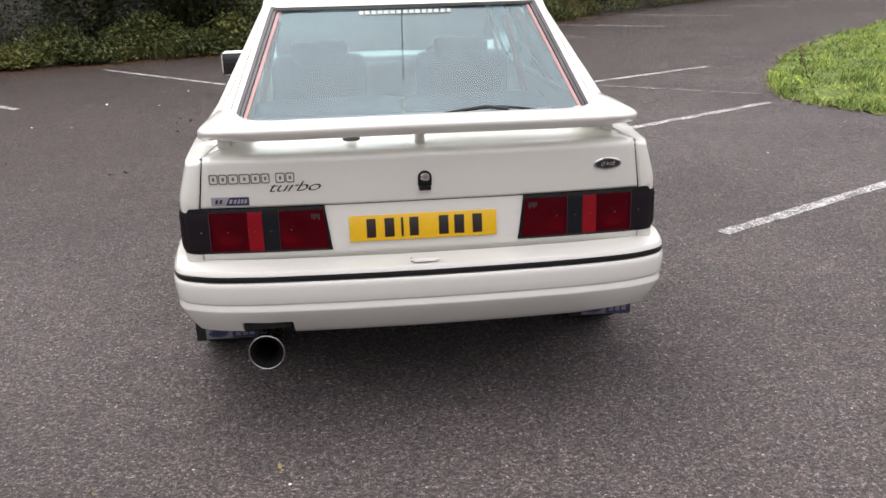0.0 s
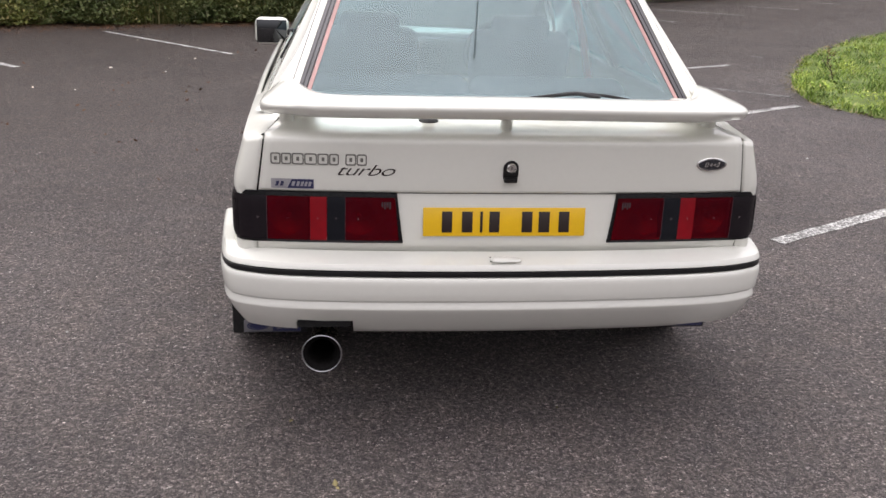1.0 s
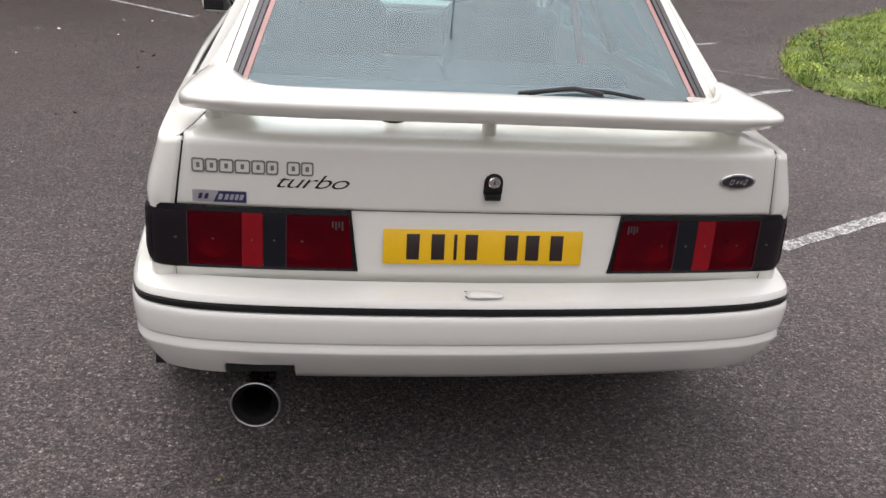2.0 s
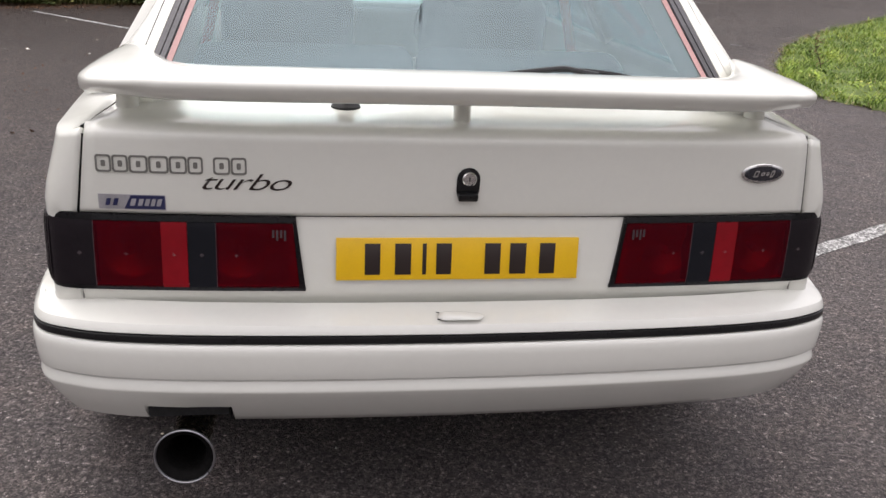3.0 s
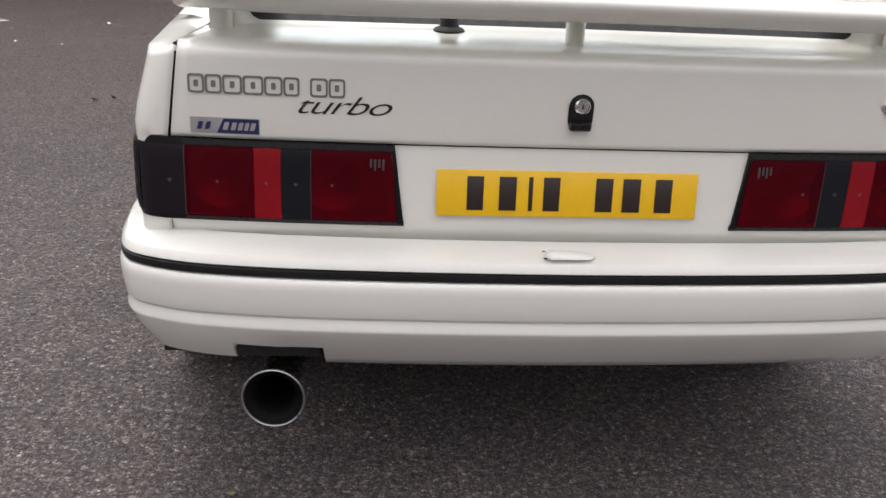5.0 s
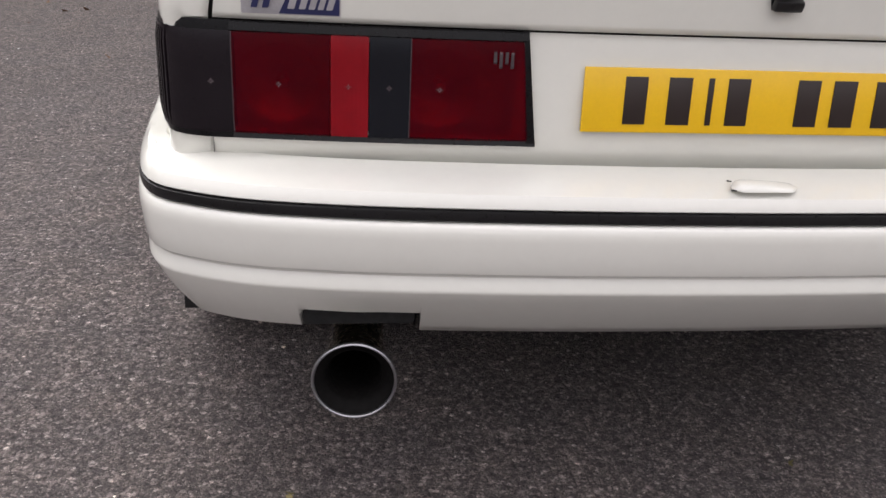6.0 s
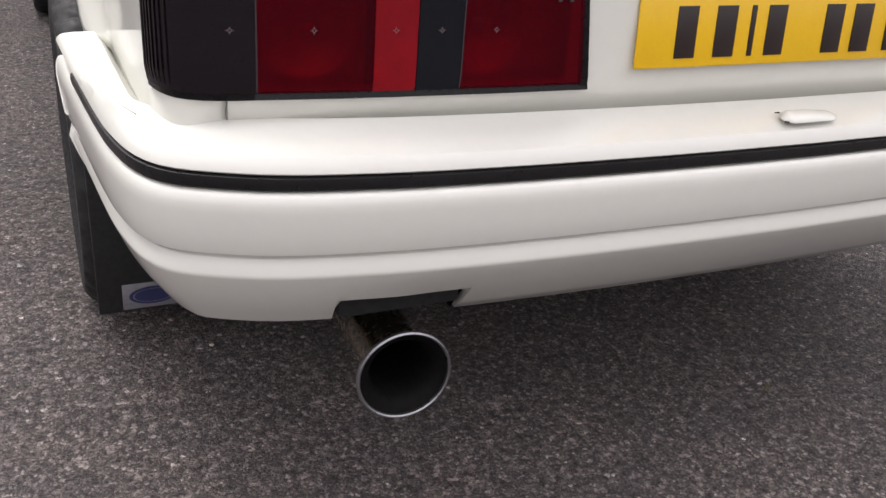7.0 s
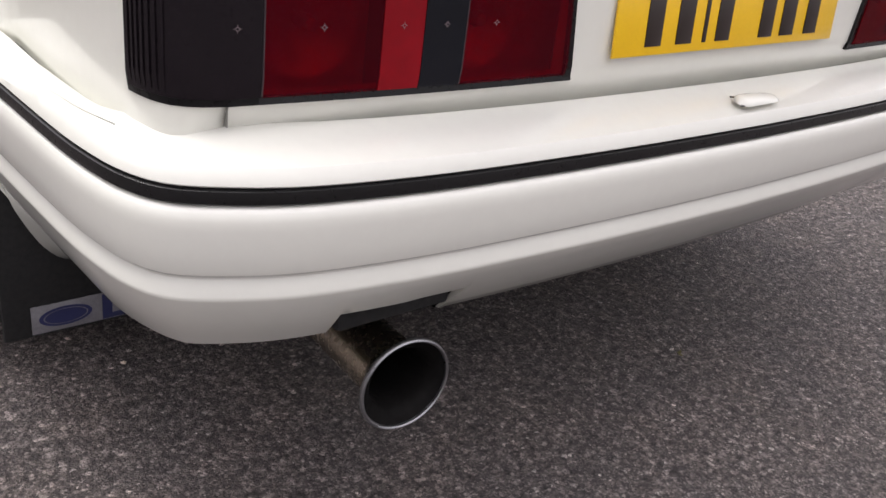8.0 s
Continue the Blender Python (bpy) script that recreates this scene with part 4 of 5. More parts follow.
def reflector(sign, u0, u1, um, depth):
    """Box behind a lens whose back wall is dished round the bulb."""
    def wall(u, z):
        r = math.hypot((u - um) / 0.052, (z - 0.686) / 0.052)
        x, y = lamp_point(u, 0)
        return (sign * x, y + 0.012 + depth * max(0.0, 1 - 0.75 * min(1, r) ** 2) , z)
    return grid(wall, np.linspace(u0, u1, 30), np.linspace(0.618, 0.764, 24))


def mark(sign, u, z):
    """Small moulded four-point mark with a ring."""
    bm = bmesh.new()
    for size, inner in ((0.0028, 0.0018),):
        ring = [lamp_point(u + size * math.cos(a), 0.0098) + (z + size * math.sin(a),) for a in np.linspace(0, 2 * math.pi, 4, endpoint=False)]
        hole_ = [lamp_point(u + inner * math.cos(a), 0.0098) + (z + inner * math.sin(a),) for a in np.linspace(0, 2 * math.pi, 4, endpoint=False)]
        a_ = [bm.verts.new((sign * p[0], p[1], p[2])) for p in ring]
        b_ = [bm.verts.new((sign * p[0], p[1], p[2])) for p in hole_]
        for i in range(4):
            bm.faces.new((a_[i], a_[(i + 1) % 4], b_[(i + 1) % 4], b_[i]))
    for dx, dz in ((1, 0), (-1, 0), (0, 1), (0, -1)):
        p = [lamp_point(u + dx * r + sx, 0.0098) + (z + dz * r + sz,) for r, sx, sz in ((0.0028, dz * 0.0004, dx * 0.0004), (0.0048, 0, 0), (0.0028, -dz * 0.0004, -dx * 0.0004))]
        bm.faces.new([bm.verts.new((sign * q[0], q[1], q[2])) for q in p])
    return bm


for sign in (-1, 1):
    lamp = part("tail_lamp", lamp_piece(sign, 0.4165, LAMP_END, 0.6155, 0.7695, 0.006, 0.014), LAMP_BLACK, car, "smoked red tail lamp in a black surround")
    part("surround", lamp_piece(sign, 0.014, 0.4165, 0.6155, 0.6245, 0.006, 0.014), LAMP_BLACK, lamp)
    part("surround", lamp_piece(sign, 0.034, 0.4165, 0.7565, 0.7695, 0.006, 0.014), LAMP_BLACK, lamp)
    part("surround", lamp_piece(sign, 0.014, 0.0265, 0.6155, 0.7695, 0.0065, 0.014, 0.020), LAMP_BLACK, lamp)
    for u0, u1, material, lab in ((0.026, 0.1845, LENS_RED, "dark red lens"), (0.186, 0.2385, LENS_DARK, "dark reversing lens"), (0.2395, 0.2882, LENS_BRIGHT, "bright red reflector lens"), (0.289, 0.4138, LENS_RED, "dark red lens"), (0.4155, LAMP_END - 0.006, LENS_SMOKE, "smoked indicator lens")):
        part("lens", lamp_piece(sign, u0, u1, 0.624, 0.757, 0.0092, 0.004, 0.0135 if u0 < 0.03 else 0.0), material, lamp, lab)
    part("divider", lamp_piece(sign, 0.1846, 0.1859, 0.625, 0.756, 0.0094, 0.004), DIVIDE, lamp)
    part("divider", lamp_piece(sign, 0.4139, 0.4153, 0.625, 0.756, 0.0094, 0.004), DIVIDE, lamp)
    part("housing", grid(lambda u, z: (sign * lamp_point(u, 0)[0], lamp_point(u, 0)[1] + 0.055, z), np.linspace(0.02, 0.43, 10), (0.61, 0.77)), HOUSING, lamp)
    part("reflector", reflector(sign, 0.026, 0.1845, 0.1445, 0.040), BOWL, lamp)
    part("reflector", reflector(sign, 0.289, 0.4138, 0.355, 0.040), BOWL, lamp)
    for u in (0.1445, 0.355):
        bx, by = lamp_point(u, -0.03)
        part("bulb", lathe([(0.0, -0.012), (0.007, -0.009), (0.009, 0.0), (0.007, 0.012), (0.006, 0.026)], (sign * bx, by, 0.686), "y", 14), BOWL, lamp)
    for u in (0.147, 0.2125, 0.2655, 0.355, 0.4415):
        part("mould_mark", mark(sign, u, 0.692), MARK, lamp, smooth=False)
    for k in range(4):
        part("moulded_bar", lamp_piece(sign, 0.052 + 0.0075 * k, 0.056 + 0.0075 * k, 0.722 + 0.006 * (k % 2), 0.745, 0.0096, 0.004), DIVIDE, lamp)
    # ribbed wrap of the indicator round the corner
    for k in range(7):
        u = LAMP_END - 0.052 + k * 0.0065
        part("rib", lamp_piece(sign, u, u + 0.0028, 0.630, 0.752, 0.0104, 0.004), LENS_SMOKE, lamp)

# ---- number plate with plain bars
plate = part("number_plate", box((0.495, 0.004, 0.087), (-0.008, -0.0005, 0.6835), 0.0016, (-6, 0, 0)), YELLOW, car, "yellow reflective number plate with dark characters")
BARS = [(-0.199 + 0.0235, 0.043), (-0.138 + 0.0235, 0.045), (-0.0715, 0.011), (-0.032, 0.043), (0.068, 0.045), (0.1205, 0.047), (0.182, 0.045)]
for x, w in BARS:
    part("character_bar", box((w * 0.72, 0.0012, 0.064), (-0.008 + x, -0.0032, 0.6838), 0.0004, (-6, 0, 0)), INK, plate)

# ---- lettering on the lid as plain outlined shapes
def lid_y(x, z):
    return bow(x) + rear_profile(z)


def flat_on_lid(name, outline, material, parent, proud=0.0012, hole=None, label=""):
    """A thin plate lying on the lid, with an optional hole of the same shape."""
    bm = bmesh.new()
    if hole:
        a = [bm.verts.new((x, lid_y(x, z) - proud, z)) for x, z in outline]
        b = [bm.verts.new((x, lid_y(x, z) - proud, z)) for x, z in hole]
        n = len(a)
        for i in range(n):
            bm.faces.new((a[i], a[(i + 1) % n], b[(i + 1) % n], b[i]))
    else:
        bm.faces.new([bm.verts.new((x, lid_y(x, z) - proud, z)) for x, z in outline])
    bmesh.ops.recalc_face_normals(bm, faces=bm.faces[:])
    if sum(f.normal.y for f in bm.faces) > 0:
        bmesh.ops.reverse_faces(bm, faces=bm.faces[:])
    bmesh.ops.solidify(bm, geom=bm.faces[:], thickness=0.001)
    return part(name, bm, material, parent, label)


def rounded(cx, cz, w, h, r, lean=0.0, n=4):
    pts = []
    for sx, sz, a0 in ((1, 1, 0), (-1, 1, 90), (-1, -1, 180), (1, -1, 270)):
        for k in range(n + 1):
            a = radians(a0 + 90 * k / n)
            z = sz * (h / 2 - r) + r * math.sin(a)
            pts.append((cx + sx * (w / 2 - r) + r * math.cos(a) + lean * z, cz + z))
    return pts


GREY_INK = shader("lettering_grey", (0.16, 0.155, 0.14), 0.5)
x = -0.7005
for w in (0.031, 0.031, 0.036, 0.038, 0.034, 0.030, None, 0.033, 0.031):
    if w is None:
        x += 0.017
        continue
    cx = x + w / 2
    flat_on_lid("letter_outline", rounded(cx, 0.8705, w - 0.002, 0.034, 0.006), GREY_INK, tailgate, hole=rounded(cx, 0.8705, w - 0.009, 0.0265, 0.004))
    flat_on_lid("letter_core", rounded(cx, 0.8705, 0.008, 0.012, 0.002), GREY_INK, tailgate)
    x += w - 0.0005


def script_word(text, x0, x1, z0, z1, material, parent):
    """Thin slanted lettering laid on the lid."""
    curve = bpy.data.curves.new("script_word", "FONT")
    curve.body, curve.shear, curve.offset, curve.space_character = text, 0.45, -0.007, 0.92
    holder = bpy.data.objects.new("script_word", curve)
    me = bpy.data.meshes.new_from_object(holder)
    bpy.data.objects.remove(holder)
    xs_, zs_ = [v.co.x for v in me.vertices], [v.co.y for v in me.vertices]
    for v in me.vertices:
        x = x0 + (x1 - x0) * (v.co.x - min(xs_)) / (max(xs_) - min(xs_))
        z = z0 + (z1 - z0) * (v.co.y - min(zs_)) / (max(zs_) - min(zs_))
        v.co = (x, lid_y(x, z) - 0.0014, z)
    bm = bmesh.new()
    bm.from_mesh(me)
    bpy.data.meshes.remove(me)
    return part("script_word", bm, material, parent, smooth=False)


script_word("turbo", -0.507, -0.340, 0.8235, 0.8565, INK, tailgate)

sticker = flat_on_lid("sticker", rounded(-0.638, 0.7945, 0.124, 0.030, 0.001), SILVER, tailgate, 0.0008, label="silver and blue dealer sticker")
flat_on_lid("blue_field", [(-0.653, 0.781), (-0.5775, 0.781), (-0.5775, 0.808), (-0.640, 0.808)], BLUE, sticker, 0.0018)
for cx, w, m in ((-0.682, 0.010, BLUE), (-0.668, 0.010, BLUE), (-0.636, 0.011, SILVER), (-0.622, 0.010, SILVER), (-0.610, 0.010, SILVER), (-0.599, 0.009, SILVER), (-0.588, 0.010, SILVER)):
    flat_on_lid("sticker_bar", rounded(cx, 0.7945, w * 0.8, 0.014, 0.001, 0.3), m, sticker, 0.0026)

def ellipse_dome(name, cx, cz, rx, rz, material, parent, proud, label=""):
    rings = []
    for s, h in ((1.0, 0.0), (1.0, 0.6), (0.94, 0.9), (0.6, 1.0), (0.05, 1.0)):
        rings.append([(cx + rx * s * math.cos(a), lid_y(cx, cz) - proud * h + (bow(cx + rx * s * math.cos(a)) - bow(cx)), cz + rz * s * math.sin(a)) for a in np.linspace(0, 2 * math.pi, 36, endpoint=False)])
    return part(name, loft(rings), material, parent, label)


emblem = ellipse_dome("oval_badge", 0.6225, 0.8635, 0.0495, 0.0205, CHROME, tailgate, 0.004, "oval badge, black with a chrome rim")
ellipse_dome("badge_face", 0.6225, 0.8635, 0.0445, 0.0165, BADGE, emblem, 0.0052)
for dx, w, h in ((-0.017, 0.010, 0.014), (-0.002, 0.008, 0.008), (0.009, 0.007, 0.008), (0.020, 0.008, 0.015)):
    flat_on_lid("badge_shape", rounded(0.6225 + dx, 0.8635, w, h, 0.002, 0.3), CHROME, emblem, 0.0062, hole=rounded(0.6225 + dx, 0.8635, w - 0.005, h - 0.005, 0.001, 0.3))

# ---- lock
lock = flat_on_lid("boot_lock", rounded(0.0, 0.853, 0.046, 0.042, 0.0225) [:11] + [(-0.023, 0.826), (-0.018, 0.808), (0.018, 0.808), (0.023, 0.826)], TRIM, tailgate, 0.003, label="black escutcheon with a steel key lock")
part("lock_lip", box((0.040, 0.014, 0.016), (0, -0.012, 0.816), 0.004, (20, 0, 0)), TRIM, lock)
part("key_barrel", lathe([(0.0145, 0.002), (0.0145, -0.008), (0.012, -0.0105), (0.011, -0.009), (0.003, -0.009), (0.0, -0.009)], (0.0005, -0.008, 0.8525), "y", 28), CHROME, lock, "bright steel key barrel")
part("key_slot", box((0.002, 0.001, 0.008), (0.0005, -0.0176, 0.8525)), UNDER, lock)

# ---- washer jet
jet = part("washer_jet", lathe([(0.0, 0.052), (0.015, 0.052), (0.0175, 0.047), (0.0175, 0.018), (0.0190, 0.013), (0.0260, 0.010), (0.0300, 0.006), (0.0305, 0.0)], (-0.232, 0.149, 0.9545), "z", 24), RUBBER, tailgate, "black rubber washer jet")

# ---- spoiler
def spoiler_ring(x):
    a = abs(x)
    te = lerp_table(a, [(0, -0.090), (0.45, -0.084), (0.58, -0.070), (0.66, -0.040), (0.71, 0.0), (0.732, 0.036), (0.739, 0.060)])
    le = lerp_table(a, [(0, 0.105), (0.50, 0.110), (0.57, 0.135), (0.62, 0.20), (0.655, 0.30), (0.68, 0.325), (0.705, 0.265), (0.725, 0.190), (0.739, 0.105)])
    rise = lerp_table(a, [(0, 0.0), (0.56, 0.0), (0.62, 0.015), (0.65, 0.029), (0.68, 0.029), (0.705, 0.019), (0.725, 0.006), (0.739, -0.006)])
    fade = lerp_table(a, [(0, 1), (0.62, 1), (0.70, 0.92), (0.732, 0.72), (0.739, 0.45)])
    drop = lerp_table(a, [(0, 0.0), (0.5, -0.003), (0.62, -0.005), (0.739, -0.015)])
    top = [(0.0, 0.030), (0.012, 0.037), (0.05, 0.042), (0.2, 0.047), (0.42, 0.050), (0.7, 0.047), (0.93, 0.038), (1.0, 0.028)]
    low = [(0.97, 0.016), (0.75, 0.008), (0.45, 0.001), (0.22, -0.002), (0.14, -0.001), (0.085, 0.004), (0.035, 0.016), (0.010, 0.024)]
    mid = 0.022
    return [(x, te + (le - te) * c, 1.006 + drop + mid + (h - mid) * fade + rise * c ** 1.5) for c, h in top + low]


xs = np.r_[-0.739, -0.735, -0.725, -0.71, -0.69, -0.675, -0.655, -0.635, -0.61, -0.58, -0.54, np.linspace(-0.48, 0.48, 21), 0.54, 0.58, 0.61, 0.635, 0.655, 0.675, 0.69, 0.71, 0.725, 0.735, 0.739]
spoiler = part("spoiler", loft([[(p[0] * 0.990 + 0.004, p[1], p[2]) for p in spoiler_ring(float(v))] for v in xs]), WHITE, car, "white rear spoiler standing on three posts", sharp=60)
for px, w, py, hy in ((-0.657, 0.0215, 0.150, 0.024), (-0.006, 0.0175, 0.073, 0.026), (0.657, 0.0215, 0.150, 0.024)):
    rings = [[(px + w * q * math.cos(a), py + hy * q * math.sin(a), z) for a in np.linspace(0, 2 * math.pi, 24, endpoint=False)] for z, q in ((0.944, 1.12), (0.950, 1.03), (0.962, 1.0), (0.985, 1.0), (1.0, 1.10), (1.014, 1.45))]
    part("post", loft(rings), WHITE, spoiler)
# fairings that carry the spoiler's ends down to the lid in one sweep
for sign in (-1, 1):
    rings = []
    for z, inner_, outer_, back_ in ((0.946, 0.560, 0.690, 0.172), (0.951, 0.592, 0.688, 0.176), (0.958, 0.608, 0.687, 0.180), (0.970, 0.620, 0.687, 0.182), (0.984, 0.618, 0.689, 0.176), (0.998, 0.600, 0.692, 0.165), (1.010, 0.560, 0.695, 0.140)):
        mid_, half_ = (inner_ + outer_) / 2, (outer_ - inner_) / 2
        rings.append([(sign * (mid_ + half_ * (abs(math.cos(a)) ** 0.75) * (1 if math.cos(a) > 0 else -1)), (back_ + 0.31) / 2 + (0.31 - back_) / 2 * math.sin(a), z + 0.006) for a in np.linspace(0, 2 * math.pi, 32, endpoint=False)])
    part("fairing", loft(rings), WHITE, spoiler)
part("gasket", lathe([(0.0205, 0), (0.0205, 0.003), (0.010, 0.003)], (-0.006, 0.073, 0.9485), "z", 20), RUBBER, spoiler)

# ---- greenhouse
def glass_plane(x, v, out=0.0):
    """Tailgate glass plane; v 0 at its foot, 1 at its head."""
    crown = 0.030 * (1 - (x / 0.62) ** 2) 
    return (x, 0.245 + 0.405 * v - (crown + out) * 0.7, 0.966 + 0.407 * v + out * 0.7)


def band(name, inner, outer, out, material, parent, label="", v0=-0.02, v1=1.0, thick=0.012):
    for sign in (-1, 1):
        bm = grid(lambda v, u: glass_plane(sign * (inner(v) + (outer(v) - inner(v)) * u), v, out), np.linspace(v0, v1, 14), np.linspace(0, 1, 3))
        bmesh.ops.recalc_face_normals(bm, faces=bm.faces[:])
        if sum(f.normal.y for f in bm.faces) > 0:
            bmesh.ops.reverse_faces(bm, faces=bm.faces[:])
        bmesh.ops.solidify(bm, geom=bm.faces[:], thickness=thick)
        part(name, bm, material, parent, label)


HW = lambda v: 0.649 - 0.150 * v
rear_glass = part("rear_window", grid(lambda v, x: glass_plane(x * (HW(v) - 0.012), v, -0.004), np.linspace(0, 1, 12), np.linspace(-1, 1, 25)), GLASS, car, "tinted rear window glass mirroring the sky")
band("window_seal", lambda v: HW(v) - 0.024, lambda v: HW(v) - 0.013, 0.003, SEAL, car)
band("window_seal", lambda v: HW(v) - 0.0115, HW, 0.005, SEAL, car)
band("tailgate_frame", lambda v: HW(v) + 0.001, lambda v: HW(v) + 0.022, 0.006, WHITE, tailgate, v1=1.06)
band("gutter", lambda v: HW(v) + 0.022, lambda v: HW(v) + 0.027, -0.004, SEAM, car, v1=1.06)
band("red_edge_tape", lambda v: HW(v) - 0.040, lambda v: HW(v) - 0.027, -0.0015, TAPE, car, "red tape along the glass edge", 0.02, 0.97, 0.001)
part("lower_seal", grid(lambda x, k: glass_plane(x, (-0.03, 0.035)[k], 0.004), np.linspace(-0.64, 0.64, 21), range(2)), RUBBER, car)
part("upper_seal", grid(lambda x, k: glass_plane(x, (0.965, 1.0)[k], 0.004), np.linspace(-0.498, 0.498, 21), range(2)), RUBBER, car)
for k in range(15):
    cx = -0.166 + k * 0.0236
    bm = grid(lambda u, v: glass_plane(cx + u, v, 0.001), (-0.008, 0.008), (0.918, 0.948))
    part("window_letter_bar", bm, PEBBLE, rear_glass, smooth=False)


def roof_z(x, y):
    return 1.392 + 0.045 * (1 - (x / 0.55) ** 2) * smooth01((y - 0.60) / 0.4) * smooth01((2.3 - y) / 0.5) + 0.012 * math.sin(math.pi * max(0, min(1, (y - 0.66) / 1.4)))


roof = part("roof", grid(lambda x, y: (x, y, roof_z(x, y)), np.linspace(-0.527, 0.527, 25), np.r_[np.linspace(0.665, 1.0, 8), np.linspace(1.2, 2.05, 8)]), WHITE, car, face=(0, 0, 1))
roof.modifiers.new("skin", "SOLIDIFY").thickness = 0.03
part("tailgate_head", grid(lambda x, k: (x, (0.640, 0.650, 0.662)[k] - 0.02 * (1 - (x / .55) ** 2), (1.372, 1.386, 1.392)[k] ), np.linspace(-0.515, 0.515, 21), range(3)), WHITE, tailgate)


def side_x(z):
    t = max(0.0, min(1.0, (1.395 - z) / 0.445))
    return 0.527 + 0.24 * t ** 1.6


def side_poly(name, pts, material, parent, thick=0.03, out=0.0, label=""):
    for sign in (-1, 1):
        bm = bmesh.new()
        f = bm.faces.new([bm.verts.new((sign * (side_x(z) + out), y, z)) for y, z in pts])
        f.normal_update()
        if f.normal.x * sign < 0:
            f.normal_flip()
        bmesh.ops.solidify(bm, geom=bm.faces[:], thickness=thick)
        part(name, bm, material, parent, label, smooth=False)


# pillar faces that turn from the gutter to the side
for sign in (-1, 1):
    def pillar(v, u):
        inner = Vector(glass_plane(sign * (HW(v) + 0.025), v, 0.004))
        z = inner.z + 0.004
        outer = Vector((sign * side_x(z), inner.y + 0.060, z))
        p = inner.lerp(outer, u)
        p += Vector((sign * 0.4, -1, 0.5)).normalized() * 0.014 * math.sin(math.pi * u)
        return p
    part("rear_pillar", grid(pillar, np.linspace(-0.04, 1.06, 16), np.linspace(0, 1, 8)), WHITE, car)

side_poly("quarter_pillar", [(0.345, 0.940), (0.345, 1.000), (0.72, 1.392), (0.92, 1.392), (0.90, 1.34), (0.72, 0.985), (0.70, 0.945)], WHITE, car)
side_poly("window_rail", [(0.70, 0.945), (0.72, 0.985), (2.62, 0.985), (2.72, 0.945)], WHITE, car)
side_poly("roof_rail", [(0.90, 1.345), (0.92, 1.395), (2.05, 1.395), (2.0, 1.345)], WHITE, car)
side_poly("door_pillar", [(1.34, 0.98), (1.34, 1.35), (1.43, 1.35), (1.43, 0.98)], TRIM, car)
side_poly("front_pillar", [(2.58, 0.95), (2.72, 0.95), (2.06, 1.395), (1.95, 1.36)], WHITE, car)
side_poly("side_window", [(0.74, 0.975), (0.92, 1.35), (1.98, 1.35), (2.58, 0.975)], GLASS, car, 0.004, -0.014)
part("windscreen", grid(lambda v, x: (x * (0.70 - 0.15 * v), 2.74 - 0.69 * v - 0.0 + 0.05 * (1 - x * x), 0.955 + 0.435 * v), np.linspace(0, 1, 10), np.linspace(-1, 1, 17)), GLASS, car)

# bonnet, nose
bonnet = part("bonnet", grid(lambda x, y: (x * lerp_table(y, [(2.6, 0.735), (3.4, 0.73), (3.83, 0.66)]), y + 0.04 * (1 - x * x), belt(y) + 0.012 * (1 - x * x) + 0.003), np.linspace(-1, 1, 21), np.linspace(2.64, 3.82, 16)), WHITE, car)
part("grille", box((0.70, 0.05, 0.12), (0, 3.85, 0.70), 0.01), TRIM, car)
for sign in (-1, 1):
    part("headlamp", box((0.30, 0.10, 0.15), (sign * 0.55, 3.79, 0.69), 0.02, (0, 0, -sign * 10)), CHROME, car)


def front_point(i, k):
    p, n = BUMP[i], BUMP_N[i]
    o, z = ((0.03, 0.60), (0.0, 0.58), (-0.004, 0.53), (0.0, 0.44), (0.02, 0.32), (0.06, 0.26))[k]
    return (p[0] * 0.98 - n[0] * o, 3.88 - (p[1] - n[1] * o) * 1.0, z)


part("front_bumper", grid(front_point, range(0, len(BUMP)), range(6)), BUMPER_WHITE, car)

# doors: a proud panel with a handle
for sign in (-1, 1):
    def door_skin(y, z):
        return (sign * (float(np.interp(y, PLAN[:300, 1], PLAN[:300, 0])) - inset(z) + flare(y, z) + 0.004), y, z)
    door = part("door", grid(door_skin, np.linspace(1.38, 2.58, 25), np.linspace(0.30, 0.935, 12)), WHITE, car)
    part("door_handle", box((0.025, 0.18, 0.035), (sign * 0.825, 1.55, 0.84), 0.008), TRIM, door)
    part("side_moulding", box((0.012, 1.18, 0.03), (sign * 0.838, 1.98, 0.56), 0.005), TRIM, door)
    # mirror
    mx = sign * 0.838
    shell = part("door_mirror", box((0.178, 0.075, 0.140), (mx - sign * 0.002, 2.46, 0.984), 0.034, segments=4), WHITE, car, "white door mirror with dark glass")
    part("mirror_glass", box((0.156, 0.006, 0.118), (mx - sign * 0.002, 2.4205, 0.984), 0.0029), MIRROR, shell)
    part("mirror_foot", box((0.07, 0.05, 0.05), (sign * 0.75, 2.46, 0.972), 0.012), TRIM, shell)


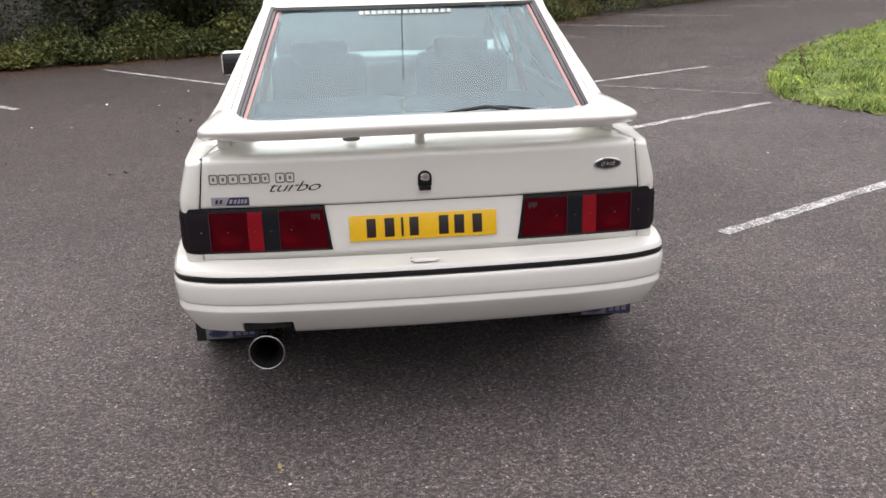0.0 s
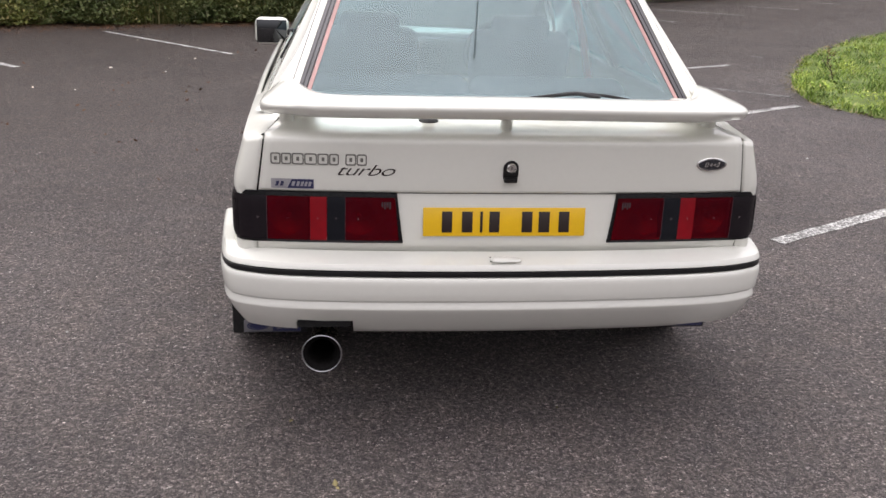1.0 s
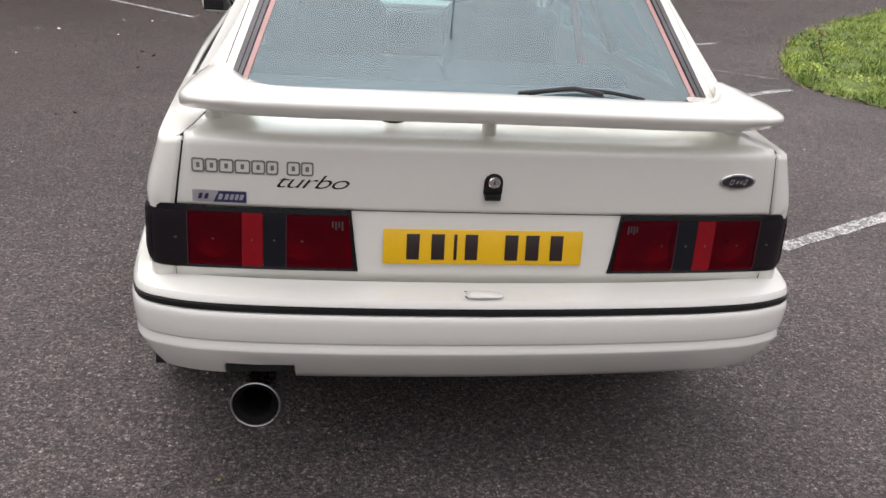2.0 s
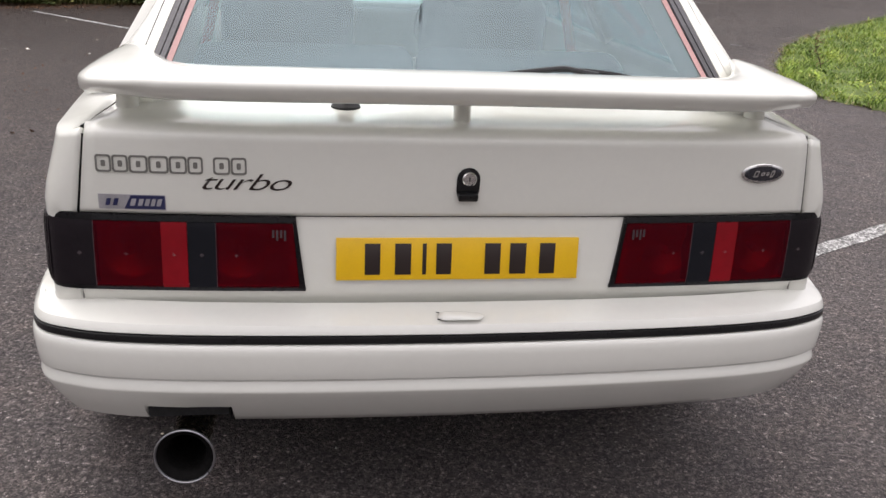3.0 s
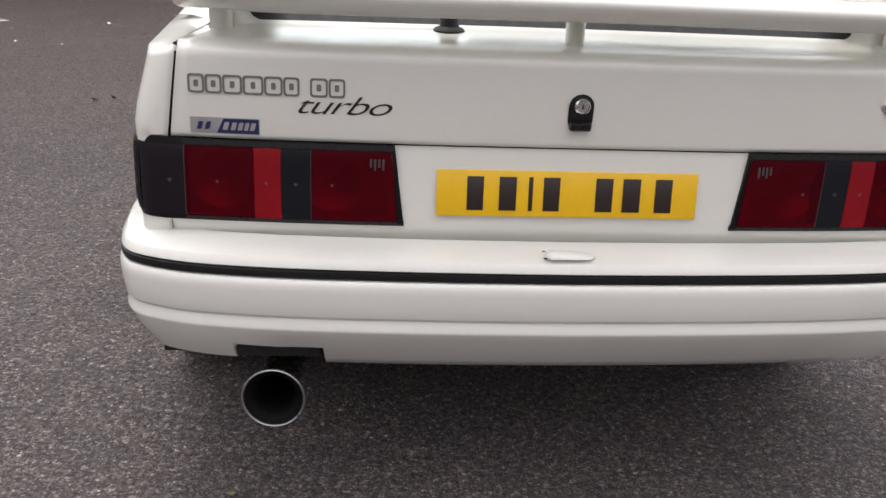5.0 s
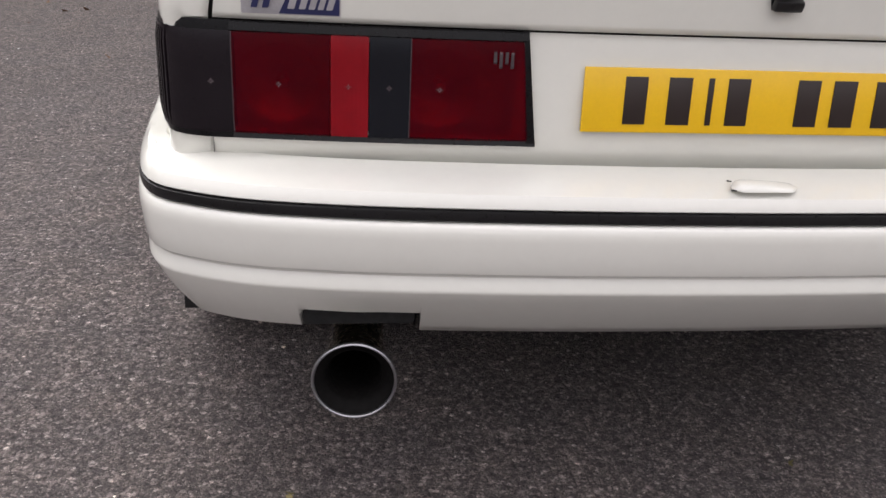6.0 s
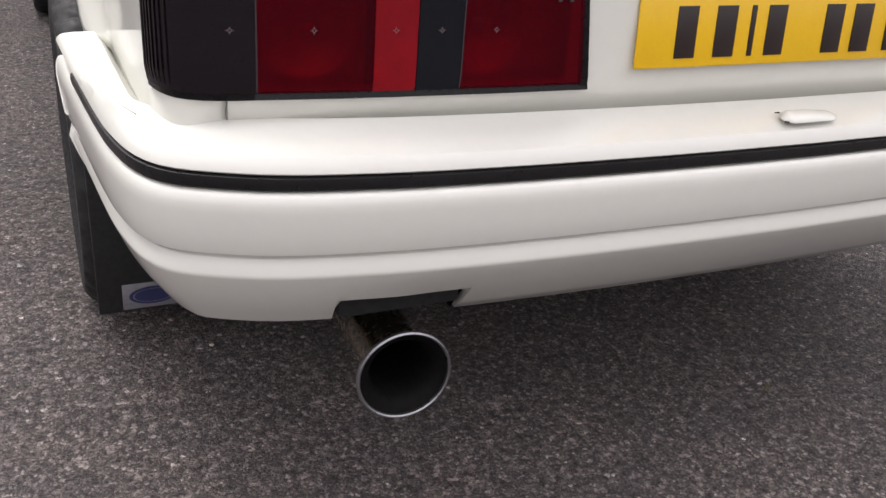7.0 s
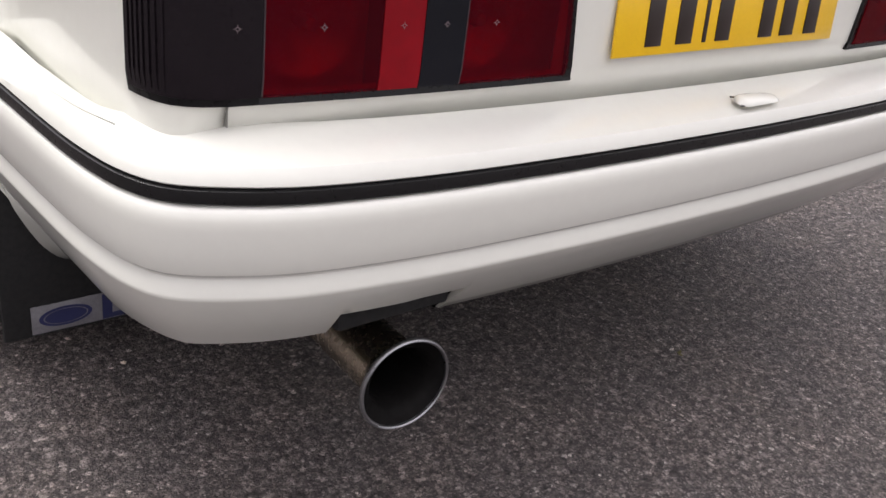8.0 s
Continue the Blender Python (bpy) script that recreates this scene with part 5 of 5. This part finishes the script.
# ---- wheels
def wheel(sign, y):
    cx = sign * 0.790
    tyre = [(0.200, -0.085), (0.235, -0.098), (0.268, -0.097), (0.284, -0.086), (0.292, -0.068), (0.292, 0.068), (0.284, 0.086), (0.268, 0.097), (0.235, 0.098), (0.200, 0.085)]
    bm = lathe(tyre, (cx, y, WHEEL_Z), "x", 96)
    for v in bm.verts:
        dy, dz = v.co.y - y, v.co.z - WHEEL_Z
        far = math.hypot(dy, dz)
        # cross grooves of the tread
        if far > 0.283 and round(math.atan2(dz, dy) / (2 * math.pi) * 96) % 3 == 0:
            v.co.y, v.co.z = y + dy * (1 - 0.009 / far), WHEEL_Z + dz * (1 - 0.009 / far)
    w = part("wheel", bm, RUBBER, car, "black tyre on a pale alloy rim")
    part("rim", lathe([(0.200, 0.066 * sign), (0.190, 0.060 * sign), (0.182, 0.03 * sign), (0.18, -0.08 * sign), (0.06, -0.05 * sign)], (cx, y, WHEEL_Z), "x", 40), ALLOY, w, "silver alloy rim")
    for k in range(7):
        a = k * 2 * math.pi / 7 + 0.3
        bm = loft([[(cx + sign * (0.040 + dx), y + r * math.cos(a) - t * math.sin(a), WHEEL_Z + r * math.sin(a) + t * math.cos(a)) for dx, t in ((-0.02, -wd), (0.012, -wd * .7), (0.012, wd * .7), (-0.02, wd))] for r, wd in ((0.03, 0.028), (0.10, 0.020), (0.186, 0.026))])
        part("spoke", bm, ALLOY, w)
    part("hub_cap", lathe([(0.045, 0.03 * sign), (0.042, 0.050 * sign), (0.0, 0.056 * sign)], (cx, y, WHEEL_Z), "x", 24), ALLOY, w)
    # liner above the tyre
    part("arch_liner", grid(lambda a, u: (sign * (0.58 + 0.26 * u), y + 0.352 * math.cos(a), WHEEL_Z + 0.352 * math.sin(a)), np.linspace(0.15, math.pi - 0.15, 20), (0, 1)), UNDER, car)


for y in WHEEL_Y:
    for sign in (-1, 1):
        wheel(sign, y)

# ---- mud flaps
for sign in (-1, 1):
    flap = part("mud_flap", box((0.262, 0.008, 0.368), (sign * 0.744, 0.464, 0.307), 0.0039, (0, 0, 0)), RUBBER, car, "black rubber mud flap with a sticker strip")
    x0 = -0.837 if sign < 0 else 0.868 - 0.20
    part("flap_sticker", box((0.200, 0.002, 0.046), (x0 + 0.100, 0.459, 0.152), 0.0005), FLAP_SILVER_SHADED, flap, "silver sticker strip with a blue field")
    part("blue_oval", loft([[(x0 + 0.048 + 0.038 * s * math.cos(a), 0.4578 - h, 0.152 + 0.016 * s * math.sin(a)) for a in np.linspace(0, 6.283, 28, endpoint=False)] for s, h in ((1, 0), (1, 0.0006), (0.1, 0.0008))]), BLUE, flap)
    part("oval_rim", loft([[(x0 + 0.048 + q * 0.032 * math.cos(a), 0.4569, 0.152 + q * 0.0125 * math.sin(a)) for a in np.linspace(0, 2 * math.pi, 29)] for q in (1.0, 0.94)], False, False), FLAP_SILVER_SHADED, flap)
    part("blue_field", box((0.098, 0.001, 0.042), (x0 + 0.150, 0.4575, 0.152)), BLUE, flap)
    for k in range(3):
        part("sticker_bar", box((0.018, 0.0008, 0.024), (x0 + 0.125 + k * 0.026, 0.4567, 0.152)), FLAP_SILVER_SHADED, flap)

# ---- exhaust
EX = (0.0, 0.0, 0.0)
PIPE = pose(-0.556, -0.056, 0.2845, -2.0, 0, -3.0)


def tilted(bm):
    bmesh.ops.transform(bm, matrix=PIPE, verts=bm.verts)
    return bm


exhaust = part("exhaust", tilted(lathe([(0.0415, 0.300), (0.0415, 0.030), (0.0425, 0.022), (0.0460, 0.013), (0.0530, 0.006), (0.0585, 0.0038)], EX, "y", 64)), STEEL, car, "wide steel exhaust tailpipe with a rolled lip")
part("lip", tilted(lathe([(0.0583, 0.0038), (0.0606, 0.0015), (0.0613, -0.0012), (0.0607, -0.0038), (0.0588, -0.0050), (0.0570, -0.0038), (0.0565, -0.001)], EX, "y", 64)), LIP, exhaust, "rolled bright steel lip")
part("pipe_bore", tilted(lathe([(0.0567, -0.0012), (0.0500, 0.0025), (0.0430, 0.009), (0.0400, 0.018), (0.0385, 0.040), (0.0385, 0.200), (0.0, 0.200)], EX, "y", 48)), SOOT, exhaust, "sooty black bore")
root_ = PIPE @ Vector((0, 0.078, 0))
part("silencer", box((0.24, 0.40, 0.13), (root_.x - 0.05, root_.y + 0.46, root_.z + 0.05), 0.05, segments=4), UNDER, exhaust)

# ---- wiper
wiper = part("rear_wiper", tube([glass_plane(0.33, 0.10, 0.018), glass_plane(0.25, 0.125, 0.022), glass_plane(0.10, 0.095, 0.018)], [0.007, 0.006, 0.004], 8), TRIM, car, "black rear wiper")
part("blade", tube([glass_plane(0.10 + 0.35 * k / 8, 0.088 + 0.045 * math.sin(math.pi * k / 8), 0.010) for k in range(9)], 0.005, 6), RUBBER, wiper)

# ---- cabin
part("parcel_shelf", box((1.22, 0.42, 0.02), (0, 0.62, 0.925), 0.006), SHELF, car)
for sign in (-1, 1):
    back = part("rear_seat_back", box((0.60, 0.14, 0.50), (sign * 0.305, 0.92, 0.74), 0.045, (12, 0, 0), segments=4), FABRIC, car)
    front = part("front_seat", box((0.47, 0.13, 0.62), (sign * 0.36, 1.78, 0.78), 0.05, (14, 0, 0), segments=4), FABRIC, car)
    part("headrest", box((0.27, 0.09, 0.20), (sign * 0.35, 1.70, 1.055), 0.035, (12, 0, 0), segments=4), FABRIC, front)
    part("seat_cushion", box((0.48, 0.50, 0.16), (sign * 0.36, 2.08, 0.50), 0.05, segments=3), FABRIC, front)
    bm = tube([(sign * 0.53, 1.46, 1.27), (sign * 0.58, 1.45, 1.1), (sign * 0.64, 1.43, 0.85)], 0.018, 6)
    bmesh.ops.scale(bm, vec=(1, 0.25, 1), verts=bm.verts, space=Matrix.Translation((0, -1.44, 0)))
    part("seat_belt", bm, RED_BELT, car, "red seat belt")
part("dashboard", box((1.26, 0.36, 0.22), (0, 2.58, 0.86), 0.05, segments=3), TRIM, car)
rim_ = lathe([(0.175 + 0.013 * math.cos(a), 0.013 * math.sin(a)) for a in np.linspace(0, 6.283, 9)], (0, 0, 0), "y", 32)
bmesh.ops.transform(rim_, matrix=pose(0.36, 2.30, 0.92, 25, 0, 0), verts=rim_.verts)
part("steering_wheel", rim_, TRIM, car)

# ---- roof aerial, raked back
AER = ((-0.008, 0.74, 1.425), (-0.005, 0.33, 1.52))
part("aerial", tube([Vector(AER[0]).lerp(Vector(AER[1]), k / 6) for k in range(7)], [0.006, 0.004, 0.0035, 0.003, 0.003, 0.003, 0.0045], 8), TRIM, car, "black whip aerial raked back from the roof")
